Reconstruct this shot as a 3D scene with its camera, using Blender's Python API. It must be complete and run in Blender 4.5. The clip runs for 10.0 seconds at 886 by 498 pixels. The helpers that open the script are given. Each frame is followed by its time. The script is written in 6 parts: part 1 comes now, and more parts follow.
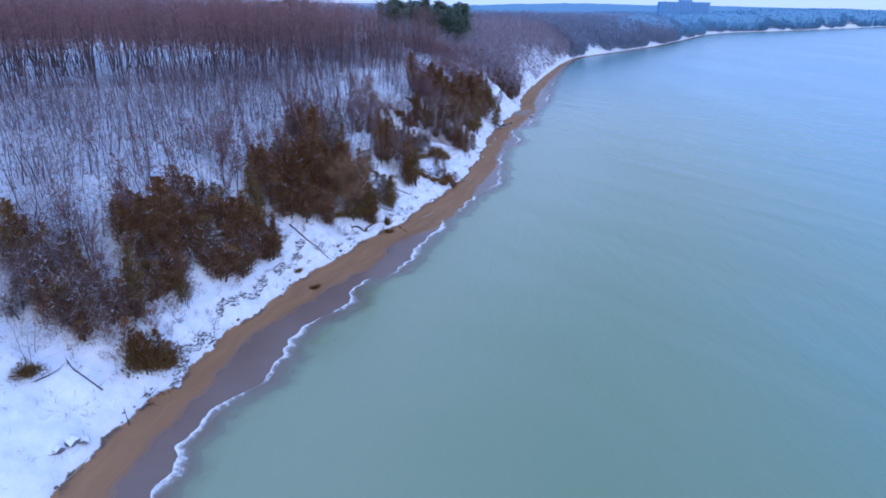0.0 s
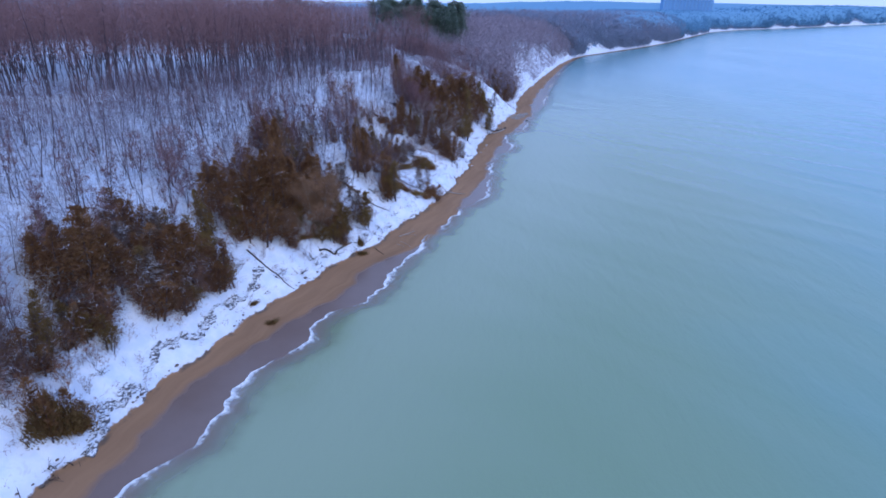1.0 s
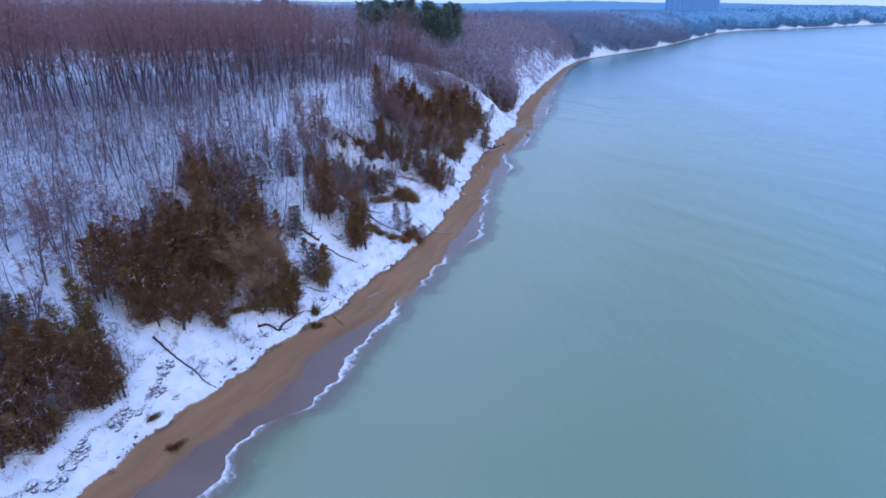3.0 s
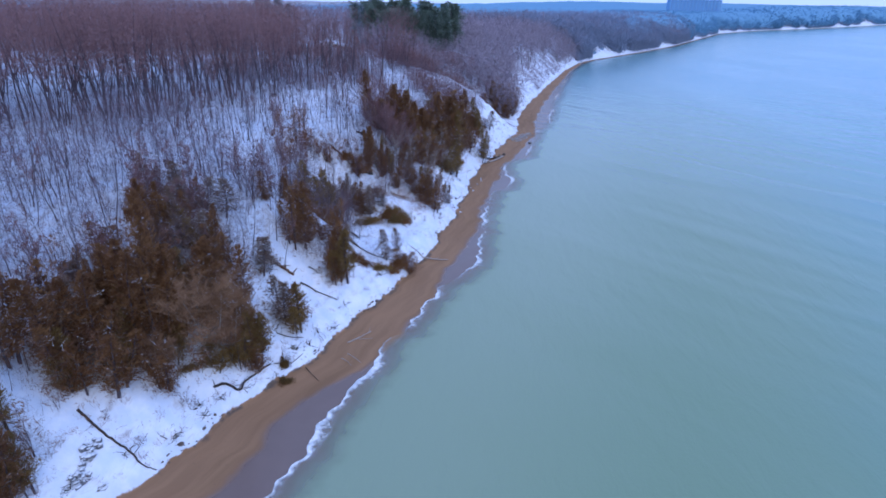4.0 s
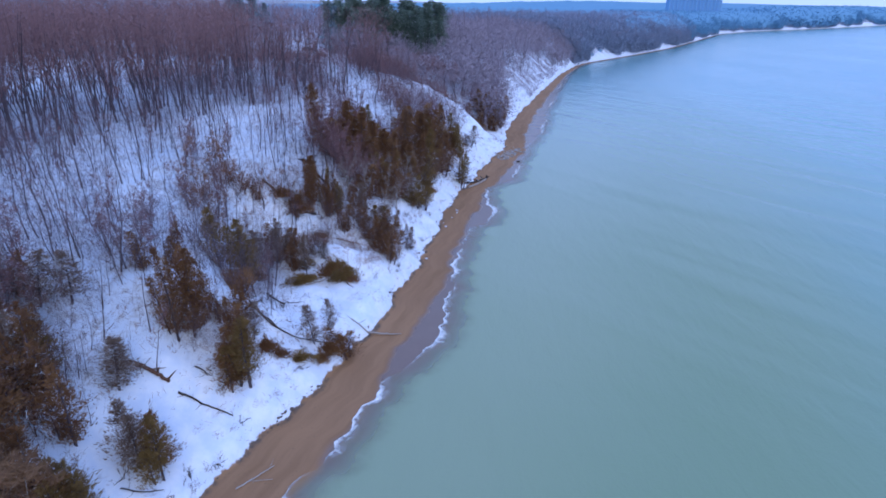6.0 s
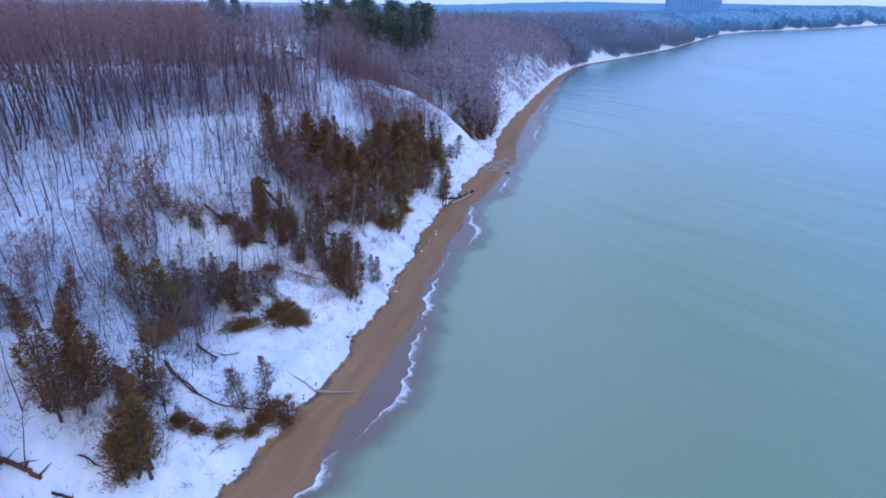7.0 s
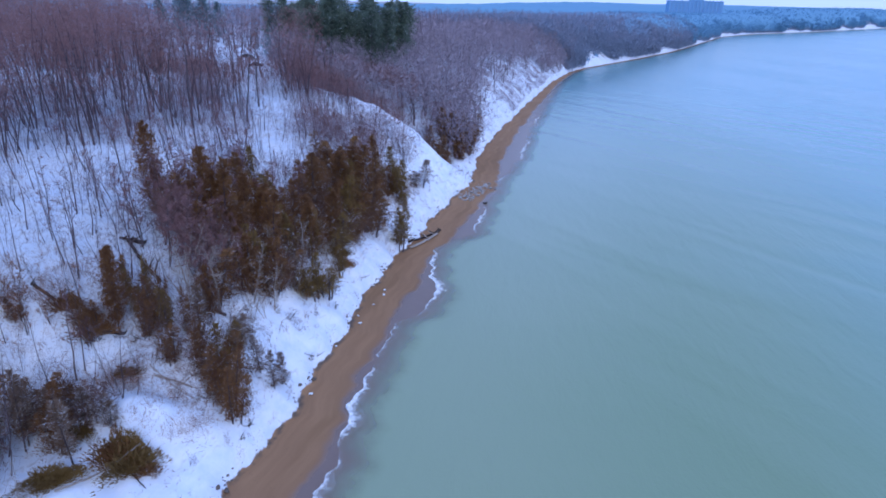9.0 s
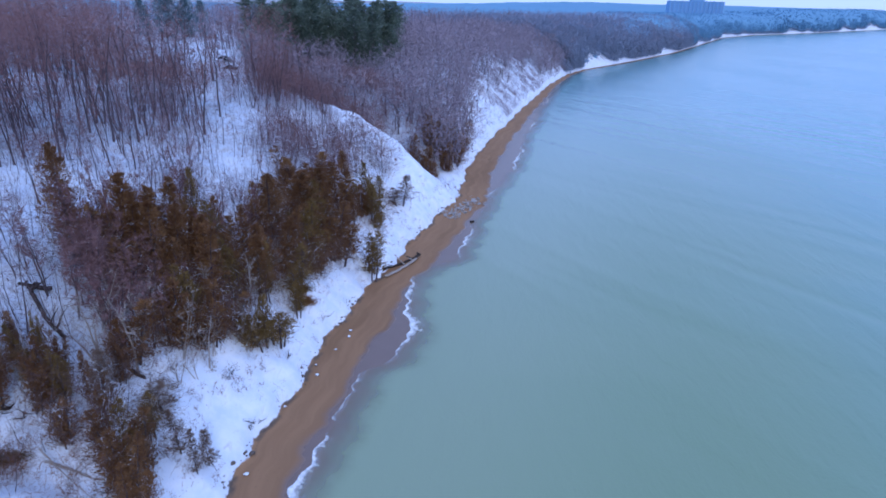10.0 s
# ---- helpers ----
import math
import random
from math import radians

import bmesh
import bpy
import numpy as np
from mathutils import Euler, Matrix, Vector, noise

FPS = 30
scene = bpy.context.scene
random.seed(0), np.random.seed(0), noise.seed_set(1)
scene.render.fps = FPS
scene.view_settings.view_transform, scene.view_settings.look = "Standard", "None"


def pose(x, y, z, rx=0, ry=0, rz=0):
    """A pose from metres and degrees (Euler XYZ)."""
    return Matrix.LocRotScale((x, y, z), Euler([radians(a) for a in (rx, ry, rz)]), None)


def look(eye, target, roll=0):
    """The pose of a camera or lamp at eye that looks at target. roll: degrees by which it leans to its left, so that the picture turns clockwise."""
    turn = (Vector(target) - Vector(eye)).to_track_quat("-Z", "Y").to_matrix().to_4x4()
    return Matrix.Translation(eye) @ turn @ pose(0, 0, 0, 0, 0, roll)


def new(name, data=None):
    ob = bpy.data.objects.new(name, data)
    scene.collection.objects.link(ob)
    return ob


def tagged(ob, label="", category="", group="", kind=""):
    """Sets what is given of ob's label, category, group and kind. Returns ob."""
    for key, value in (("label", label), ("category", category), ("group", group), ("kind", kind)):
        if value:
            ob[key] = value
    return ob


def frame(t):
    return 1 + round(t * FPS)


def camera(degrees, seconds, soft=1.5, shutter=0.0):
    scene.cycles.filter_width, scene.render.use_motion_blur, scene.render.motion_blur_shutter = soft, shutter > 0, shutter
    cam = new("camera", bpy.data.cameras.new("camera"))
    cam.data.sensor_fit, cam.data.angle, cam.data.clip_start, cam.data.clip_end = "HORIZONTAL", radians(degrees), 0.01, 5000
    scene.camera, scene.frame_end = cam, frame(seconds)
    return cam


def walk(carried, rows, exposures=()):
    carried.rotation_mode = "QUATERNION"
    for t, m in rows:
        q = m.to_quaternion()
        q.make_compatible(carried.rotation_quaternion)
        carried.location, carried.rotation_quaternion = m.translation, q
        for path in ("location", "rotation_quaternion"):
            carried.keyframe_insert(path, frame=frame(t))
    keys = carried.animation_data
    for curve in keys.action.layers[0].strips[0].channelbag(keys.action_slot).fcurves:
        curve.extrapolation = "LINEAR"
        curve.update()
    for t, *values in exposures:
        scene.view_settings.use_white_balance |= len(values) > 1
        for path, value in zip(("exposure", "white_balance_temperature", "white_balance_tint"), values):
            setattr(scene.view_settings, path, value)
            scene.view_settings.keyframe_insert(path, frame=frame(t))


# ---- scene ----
cam = camera(73.7, 10.0, soft=1.7)
PATH = [
    (0, (2.292, -0.925, 46.153), (2.23, 0.925, 45.394), 1.0),
    (0.5, (4.741, 4.976, 46.385), (4.673, 6.824, 45.623), 0.9),
    (1, (6.647, 11.36, 46.638), (6.575, 13.207, 45.874), 0.8),
    (1.5, (7.792, 17.925, 46.714), (7.717, 19.772, 45.95), 0.8),
    (2, (8.498, 24.816, 46.847), (8.42, 26.663, 46.083), 0.8),
    (2.5, (9.082, 31.651, 47.149), (9.002, 33.497, 46.385), 0.7),
    (4, (9.918, 53.274, 47.412), (9.839, 55.121, 46.648), 0.8),
    (4.5, (10.457, 60.512, 47.392), (10.38, 62.358, 46.627), 0.8),
    (5, (11.723, 67.82, 47.494), (11.648, 69.666, 46.729), 0.9),
    (5.5, (13.512, 74.97, 47.57), (13.44, 76.816, 46.803), 1.0),
    (7, (19.946, 97.595, 46.852), (19.872, 99.443, 46.092), 0.6),
    (7.5, (21.934, 104.992, 46.705), (21.859, 106.841, 45.946), 0.6),
    (8, (23.643, 112.38, 46.813), (23.571, 114.228, 46.053), 0.8),
    (8.5, (25.21, 119.67, 46.987), (25.14, 121.518, 46.226), 1.0),
    (9, (26.965, 127.06, 47.212), (26.897, 128.908, 46.449), 1.1),
    (9.5, (28.589, 134.236, 47.384), (28.523, 136.083, 46.62), 1.2),
    (10, (30.114, 141.26, 47.329), (30.049, 143.107, 46.565), 1.3),
]
walk(cam, [(t, look(eye, target, roll)) for t, eye, target, roll in PATH], [(0, 0.11), (10, 0.11)])

# ---- sky and light ----
world = bpy.data.worlds.new("overcast_sky")
scene.world = world
world.use_nodes = True
wn, wl = world.node_tree.nodes, world.node_tree.links
wn.clear()
SUN_AZ, SUN_EL = 160.0, 32.0
sky = wn.new("ShaderNodeTexSky")
sky.sky_type = "NISHITA"
sky.sun_disc = False
sky.sun_elevation, sky.sun_rotation = radians(SUN_EL), radians(SUN_AZ)
sky_gain = wn.new("ShaderNodeVectorMath")
sky_gain.operation = "SCALE"
sky_gain.inputs["Scale"].default_value = 0.08
cloud = wn.new("ShaderNodeMix")
cloud.data_type = "RGBA"
cloud.inputs[0].default_value = 0.86
cloud.inputs[7].default_value = (0.548, 0.795, 1.57, 1)
bg = wn.new("ShaderNodeBackground")
bg.inputs["Strength"].default_value = 1.0
wout = wn.new("ShaderNodeOutputWorld")
wl.new(sky.outputs[0], sky_gain.inputs[0])
wl.new(sky_gain.outputs[0], cloud.inputs[6])
wl.new(cloud.outputs[2], bg.inputs["Color"])
wl.new(bg.outputs[0], wout.inputs["Surface"])

sun_data = bpy.data.lights.new("sun", "SUN")
sun_data.energy, sun_data.angle, sun_data.color = 0.7, radians(25), (1.0, 0.93, 0.86)
sun = new("sun", sun_data)
sun.matrix_world = pose(0, 0, 120, 90 - SUN_EL, 0, 180 - SUN_AZ)


# ---- material helpers ----
class Nodes:
    """A small builder for one node material."""

    def __init__(self, name, rough=0.8, spec=0.3):
        self.mat = bpy.data.materials.new(name)
        self.mat.use_nodes = True
        self.n, self.l = self.mat.node_tree.nodes, self.mat.node_tree.links
        self.bsdf = self.n["Principled BSDF"]
        self.bsdf.inputs["Roughness"].default_value = rough
        self.bsdf.inputs["Specular IOR Level"].default_value = spec

    def put(self, socket, value):
        if hasattr(value, "is_linked"):
            self.l.new(value, socket)
        elif isinstance(value, (tuple, list)):
            socket.default_value = (*value, 1) if len(value) == 3 and len(socket.default_value) == 4 else value
        else:
            socket.default_value = value

    def coords(self, kind="Object"):
        return self.n.new("ShaderNodeTexCoord").outputs[kind]

    def place(self):
        return self.n.new("ShaderNodeNewGeometry").outputs["Position"]

    def stretch(self, vec, scale):
        m = self.n.new("ShaderNodeMapping")
        self.l.new(vec, m.inputs["Vector"])
        m.inputs["Scale"].default_value = scale
        return m.outputs[0]

    def noise(self, vec, scale, detail=4, rough=0.55, distort=0.0):
        t = self.n.new("ShaderNodeTexNoise")
        self.l.new(vec, t.inputs["Vector"])
        t.inputs["Scale"].default_value, t.inputs["Detail"].default_value = scale, detail
        t.inputs["Roughness"].default_value, t.inputs["Distortion"].default_value = rough, distort
        return t.outputs["Fac"]

    def voronoi(self, vec, scale, feature="F1"):
        t = self.n.new("ShaderNodeTexVoronoi")
        t.feature = feature
        self.l.new(vec, t.inputs["Vector"])
        t.inputs["Scale"].default_value = scale
        return t.outputs["Distance"]

    def attr(self, name):
        a = self.n.new("ShaderNodeAttribute")
        a.attribute_name = name
        return a.outputs["Fac"]

    def island(self):
        return self.n.new("ShaderNodeNewGeometry").outputs["Random Per Island"]

    def object_random(self):
        return self.n.new("ShaderNodeObjectInfo").outputs["Random"]

    def ramp(self, fac, lo, hi, a=0.0, b=1.0, smooth=True):
        m = self.n.new("ShaderNodeMapRange")
        m.interpolation_type = "SMOOTHSTEP" if smooth else "LINEAR"
        self.put(m.inputs["Value"], fac)
        for i, v in zip((1, 2, 3, 4), (lo, hi, a, b)):
            m.inputs[i].default_value = v
        return m.outputs[0]

    def math(self, op, a, b=0.0):
        m = self.n.new("ShaderNodeMath")
        m.operation = op
        self.put(m.inputs[0], a)
        self.put(m.inputs[1], b)
        return m.outputs[0]

    def mix(self, fac, a, b):
        m = self.n.new("ShaderNodeMix")
        m.data_type = "RGBA"
        self.put(m.inputs[0], fac)
        self.put(m.inputs[6], a)
        self.put(m.inputs[7], b)
        return m.outputs[2]

    def bump(self, height, strength=0.4, distance=0.05):
        b = self.n.new("ShaderNodeBump")
        b.inputs["Strength"].default_value, b.inputs["Distance"].default_value = strength, distance
        self.l.new(height, b.inputs["Height"])
        self.l.new(b.outputs[0], self.bsdf.inputs["Normal"])

    def done(self, colour, rough=None):
        self.put(self.bsdf.inputs["Base Color"], colour)
        if rough is not None:
            self.put(self.bsdf.inputs["Roughness"], rough)
        return self.mat


SNOW = (0.80, 0.84, 0.90)


def ground_material():
    """Snow, litter under the woods, bare bank at the foot, dry and wet sand, by the distance inland."""
    m = Nodes("snowy_shore_ground", 0.8, 0.25)
    p = m.place()
    inland = m.attr("inland")
    cover = m.attr("woods")
    n_big, n_mid, n_fine = m.noise(p, 0.06, 4), m.noise(p, 0.45, 5, 0.6), m.noise(p, 3.0, 4, 0.6)
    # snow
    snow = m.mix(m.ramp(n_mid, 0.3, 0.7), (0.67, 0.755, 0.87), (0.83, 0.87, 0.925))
    # the woods' shade put into the snow's colour, blue-grey where trees stand
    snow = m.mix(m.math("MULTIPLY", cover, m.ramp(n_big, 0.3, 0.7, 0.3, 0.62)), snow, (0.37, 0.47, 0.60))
    # leaf litter, twigs and grass that poke through under the trees
    strands = m.noise(m.stretch(p, (1.0, 0.45, 1.0)), 0.6, 4, 0.6, 2.2)
    speck = m.math("ADD", m.math("MULTIPLY", strands, 0.5), m.math("ADD", m.math("MULTIPLY", n_mid, 0.32), m.math("MULTIPLY", n_big, 0.18)))
    speck = m.math("ADD", speck, m.math("MULTIPLY", cover, 0.065))
    litter = m.ramp(speck, 0.54, 0.72)
    litter_col = m.mix(n_fine, (0.16, 0.11, 0.085), (0.30, 0.24, 0.20))
    upland = m.mix(m.math("MULTIPLY", litter, 0.62), snow, litter_col)
    # sand
    split = m.n.new("ShaderNodeSeparateXYZ")
    m.l.new(p, split.inputs[0])
    along = m.n.new("ShaderNodeCombineXYZ")
    m.put(along.inputs[0], inland)
    m.put(along.inputs[1], m.math("MULTIPLY", split.outputs[1], 0.11))
    streak = m.noise(along.outputs[0], 0.75, 5, 0.55)
    dry = m.mix(m.ramp(streak, 0.35, 0.7), (0.28, 0.157, 0.086), (0.33, 0.187, 0.102))
    dry = m.mix(m.math("MULTIPLY", m.ramp(n_fine, 0.6, 0.75), 0.5), dry, (0.17, 0.105, 0.07))
    dry = m.mix(m.math("MULTIPLY", m.ramp(m.noise(along.outputs[0], 0.28, 4, 0.6), 0.5, 0.68), 0.5), dry, (0.2, 0.112, 0.056))
    wet_col = m.mix(n_mid, (0.17, 0.118, 0.10), (0.205, 0.142, 0.12))
    edge = m.math("ADD", m.attr("damp"), m.math("MULTIPLY", m.math("SUBTRACT", m.noise(p, 0.3, 4), 0.5), 1.8))
    wet = m.ramp(edge, -0.5, 0.9)
    sand = m.mix(wet, dry, wet_col)
    # dark bank at the foot of the slope
    ragged = m.math("ADD", inland, m.math("MULTIPLY", m.math("SUBTRACT", m.noise(p, 0.7, 5, 0.6), 0.5), 0.9))
    bank = m.mix(n_fine, (0.07, 0.055, 0.05), (0.19, 0.13, 0.09))
    shore = m.mix(m.math("MULTIPLY", m.ramp(ragged, -1.0, -0.4), m.ramp(n_mid, 0.44, 0.6)), sand, bank)
    # earth showing in runs down the slides of the far bluff
    run = m.n.new("ShaderNodeCombineXYZ")
    m.put(run.inputs[0], m.math("MULTIPLY", split.outputs[1], 0.3))
    m.put(run.inputs[1], m.math("MULTIPLY", inland, 0.09))
    runs = m.ramp(m.noise(run.outputs[0], 1.0, 4, 0.6), 0.5, 0.62)
    runs = m.math("MULTIPLY", runs, m.math("MULTIPLY", m.ramp(split.outputs[1], 395.0, 410.0), m.ramp(inland, 2.0, 7.0)))
    upland = m.mix(m.math("MULTIPLY", runs, 0.7), upland, m.mix(n_fine, (0.20, 0.14, 0.12), (0.30, 0.21, 0.17)))
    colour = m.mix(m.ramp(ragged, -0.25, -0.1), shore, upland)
    m.put(m.bsdf.inputs["Specular IOR Level"], m.ramp(wet, 0.0, 1.0, 0.25, 0.45))
    rough = m.ramp(wet, 0.0, 1.0, 0.85, 0.25)
    relief = m.math("ADD", m.math("MULTIPLY", n_mid, 0.6), m.math("MULTIPLY", n_fine, 0.25))
    m.bump(m.math("MULTIPLY", relief, m.ramp(ragged, -0.5, 0.2, 0.1, 1.0)), 0.5, 0.35)
    return m.done(colour, rough)


def water_material():
    m = Nodes("lake_water", 0.12, 0.5)
    p = m.place()
    off = m.attr("offshore")
    cloud_n = m.noise(m.stretch(p, (1.0, 0.45, 1)), 0.02, 4)
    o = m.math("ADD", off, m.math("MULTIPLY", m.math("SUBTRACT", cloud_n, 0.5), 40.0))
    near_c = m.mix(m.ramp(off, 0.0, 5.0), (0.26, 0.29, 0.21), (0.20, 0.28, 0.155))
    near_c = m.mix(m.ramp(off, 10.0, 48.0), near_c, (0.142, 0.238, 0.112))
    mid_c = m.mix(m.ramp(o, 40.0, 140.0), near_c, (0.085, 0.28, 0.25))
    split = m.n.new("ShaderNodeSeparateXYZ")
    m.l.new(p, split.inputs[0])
    # offshore depth, and along y far haze and sky reflection put into the colour
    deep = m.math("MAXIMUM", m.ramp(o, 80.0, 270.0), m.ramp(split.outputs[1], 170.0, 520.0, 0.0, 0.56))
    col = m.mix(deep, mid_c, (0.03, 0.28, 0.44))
    ripple = m.noise(m.stretch(p, (0.8, 0.28, 1)), 0.35, 5, 0.6, 0.3)
    fine = m.noise(p, 2.2, 3)
    turned = m.n.new("ShaderNodeMapping")
    m.l.new(p, turned.inputs["Vector"])
    turned.inputs["Rotation"].default_value = (0, 0, radians(50))
    swell = m.noise(m.stretch(turned.outputs[0], (0.011, 0.045, 1)), 1.0, 1.5, 0.4, 1.2)
    m.bump(m.math("ADD", m.math("ADD", ripple, m.math("MULTIPLY", fine, 0.12)), m.math("MULTIPLY", swell, 3.0)), 0.3, 0.6)
    # darker bands along the swell put the waves' changing reflection into the colour
    streak = m.math("MULTIPLY", m.ramp(swell, 0.35, 0.75), m.ramp(off, 40.0, 150.0, 0.0, 0.3))
    col = m.mix(streak, col, (0.03, 0.2, 0.27))
    m.put(m.bsdf.inputs["Alpha"], m.ramp(m.math("ADD", off, m.math("MULTIPLY", m.math("SUBTRACT", m.noise(p, 0.35, 3), 0.5), 2.5)), -0.5, 5.5, 0.1, 1.0))
    m.bsdf.inputs["IOR"].default_value = 1.95
    patch = m.noise(m.stretch(p, (0.6, 0.14, 1)), 0.03, 3)
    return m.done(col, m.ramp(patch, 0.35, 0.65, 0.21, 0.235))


def foam_material():
    m = Nodes("lace_foam", 0.7, 0.3)
    p = m.place()
    lace = m.math("ADD", m.math("MULTIPLY", m.noise(p, 1.4, 4, 0.6), 0.6), m.math("MULTIPLY", m.attr("froth"), 0.5))
    m.put(m.bsdf.inputs["Alpha"], m.ramp(lace, 0.26, 0.66))
    return m.done(m.mix(m.ramp(m.noise(p, 1.6, 4), 0.35, 0.65), (0.55, 0.60, 0.64), (0.86, 0.88, 0.9)))


def bark_material(name, dark, light, grain=6.0):
    m = Nodes(name, 0.9, 0.15)
    p = m.coords("Object")
    g = m.noise(m.stretch(p, (1, 1, 0.15)), grain, 4, 0.6)
    col = m.mix(g, dark, light)
    col = m.mix(m.math("MULTIPLY", m.object_random(), 0.5), col, tuple(0.62 * v for v in dark))
    m.bump(g, 0.5, 0.03)
    return m.done(col)


def twig_material(name, dark, light, snowy=0.0):
    """Fine twigs; a share of them carries snow."""
    m = Nodes(name, 0.85, 0.1)
    f = m.math("ADD", m.math("MULTIPLY", m.island(), 0.6), m.math("MULTIPLY", m.object_random(), 0.4))
    col = m.mix(f, dark, light)
    if snowy > 0:
        col = m.mix(m.ramp(m.island(), 1 - snowy, 1 - snowy + 0.01), col, SNOW)
    return m.done(col)


def leaf_material(name, dark, mid, light, dusted=0.0):
    """Needle sprays; a part of them carries snow."""
    m = Nodes(name, 0.8, 0.12)
    i = m.island()
    lump = m.noise(m.coords("Object"), 0.8, 3)
    tone = m.math("ADD", m.math("MULTIPLY", i, 0.16), m.math("MULTIPLY", m.ramp(lump, 0.3, 0.7), 0.84))
    col = m.mix(m.ramp(tone, 0.05, 0.55), dark, mid)
    col = m.mix(m.ramp(tone, 0.55, 0.95), col, light)
    tree = m.object_random()
    col = m.mix(m.ramp(tree, 0.45, 1.0, 0.0, 0.4), col, dark)
    if dusted > 0:
        p = m.coords("Object")
        up = m.n.new("ShaderNodeSeparateXYZ")
        m.l.new(m.n.new("ShaderNodeNewGeometry").outputs["True Normal"], up.inputs[0])
        top = m.ramp(m.math("ABSOLUTE", up.outputs[2]), 0.45, 0.8)
        lie = m.math("MULTIPLY", top, m.ramp(m.noise(p, 0.9, 3), 0.62 - 0.25 * dusted, 0.75 - 0.2 * dusted))
        col = m.mix(lie, col, SNOW)
    thin = m.n.new("ShaderNodeBsdfTranslucent")
    m.put(thin.inputs["Color"], col)
    both = m.n.new("ShaderNodeMixShader")
    both.inputs[0].default_value = 0.45
    m.l.new(m.bsdf.outputs[0], both.inputs[1])
    m.l.new(thin.outputs[0], both.inputs[2])
    m.l.new(both.outputs[0], m.n["Material Output"].inputs["Surface"])
    return m.done(col)


def plain_material(name, a, b, scale=1.5, rough=0.8, spec=0.3):
    m = Nodes(name, rough, spec)
    n = m.noise(m.coords("Object"), scale, 4)
    m.bump(n, 0.3, 0.03)
    return m.done(m.mix(n, a, b))


MAT_GROUND, MAT_WATER, MAT_FOAM = ground_material(), water_material(), foam_material()
MAT_BARK = bark_material("grey_brown_bark", (0.065, 0.053, 0.062), (0.145, 0.118, 0.132))
MAT_TWIG = twig_material("purple_brown_twigs", (0.165, 0.09, 0.094), (0.30, 0.178, 0.176))
MAT_TWIG_GREY = twig_material("grey_violet_twigs", (0.13, 0.10, 0.125), (0.235, 0.19, 0.22))
MAT_TWIG_SNOWY = twig_material("snow_flecked_thicket_twigs", (0.115, 0.075, 0.075), (0.22, 0.15, 0.145), 0.09)
# twigs of the far bluff, bluish haze mixed into their colour
MAT_TWIG_FAR = twig_material("hazed_far_twigs", (0.215, 0.185, 0.225), (0.38, 0.32, 0.37))
MAT_TWIG_RED = twig_material("russet_twigs", (0.19, 0.092, 0.062), (0.36, 0.20, 0.135))
MAT_TWIG_ORANGE = twig_material("orange_brown_twigs", (0.178, 0.097, 0.058), (0.305, 0.18, 0.108))
MAT_PALE = bark_material("bleached_bark", (0.28, 0.24, 0.22), (0.52, 0.47, 0.43))
MAT_DARKWOOD = bark_material("wet_dark_wood", (0.03, 0.024, 0.024), (0.10, 0.075, 0.065))
MAT_CEDAR = leaf_material("bronzed_cedar_sprays", (0.165, 0.082, 0.044), (0.265, 0.136, 0.066), (0.36, 0.195, 0.088), 0.22)
MAT_CEDAR_OLIVE = leaf_material("olive_cedar_sprays", (0.17, 0.108, 0.048), (0.265, 0.170, 0.066), (0.355, 0.235, 0.09), 0.04)
MAT_CEDAR_SNOW = leaf_material("snow_dusted_cedar_sprays", (0.17, 0.115, 0.09), (0.255, 0.18, 0.14), (0.33, 0.245, 0.185), 0.6)
MAT_PINE = leaf_material("dark_pine_needles", (0.10, 0.135, 0.112), (0.16, 0.215, 0.165), (0.225, 0.28, 0.21), 0.15)
MAT_PINE_SNOW = leaf_material("snowy_pine_needles", (0.10, 0.18, 0.21), (0.15, 0.25, 0.28), (0.24, 0.34, 0.37), 0.9)
MAT_STONE = plain_material("shore_stone", (0.13, 0.12, 0.115), (0.52, 0.50, 0.49), 1.4)


# ---- meshes ----
def mesh_of(name, verts, faces, material, smooth=False):
    me = bpy.data.meshes.new(name)
    me.from_pydata(verts if isinstance(verts, list) else verts.tolist(), [], faces if isinstance(faces, list) else faces.tolist())
    for mt in (material if isinstance(material, (list, tuple)) else [material]):
        me.materials.append(mt)
    if smooth:
        me.polygons.foreach_set("use_smooth", [True] * len(me.polygons))
    me.update()
    return me


def part_mesh(name, me, parent, label=""):
    ob = new(name, me)
    ob.parent = parent
    return tagged(ob, label)


def part(name, bm, material, parent, label=""):
    me = bpy.data.meshes.new(name)
    bm.to_mesh(me)
    bm.free()
    me.materials.append(material)
    return part_mesh(name, me, parent, label)


# ---- the lie of the land ----
TOE_Y = [-80, 20, 43, 64, 83, 96, 107, 121, 130, 143, 150, 160, 180, 195, 212, 227, 241, 252, 266, 279, 293, 308, 324, 347, 369, 391, 423, 470, 534, 603, 640, 711, 770, 884, 1060, 1332, 1509, 1735, 2453, 3400]
TOE_X = [-49, -40.5, -37.6, -33.7, -29.3, -24.5, -20, -12.8, -9, -4.5, -1.5, 1.6, 5.6, 8, 10, 12, 16, 18.6, 21.5, 26, 29.2, 29.5, 31.5, 36, 40.5, 46.5, 53.5, 65.5, 81.5, 104, 122, 168, 205, 272, 362, 499, 634, 872, 1550, 2440]
RISE_D = [-60, -30, -20, -14, -9, -4, -0.3, 0.35, 1.0, 5, 12, 20, 30, 45, 65, 100, 400, 3000]
RISE_Z = [-5, -2.2, -0.9, -0.02, 0.3, 0.65, 1.15, 2.2, 3.0, 6.2, 11.3, 16.8, 21.2, 24.6, 26.4, 27.2, 29.5, 32]

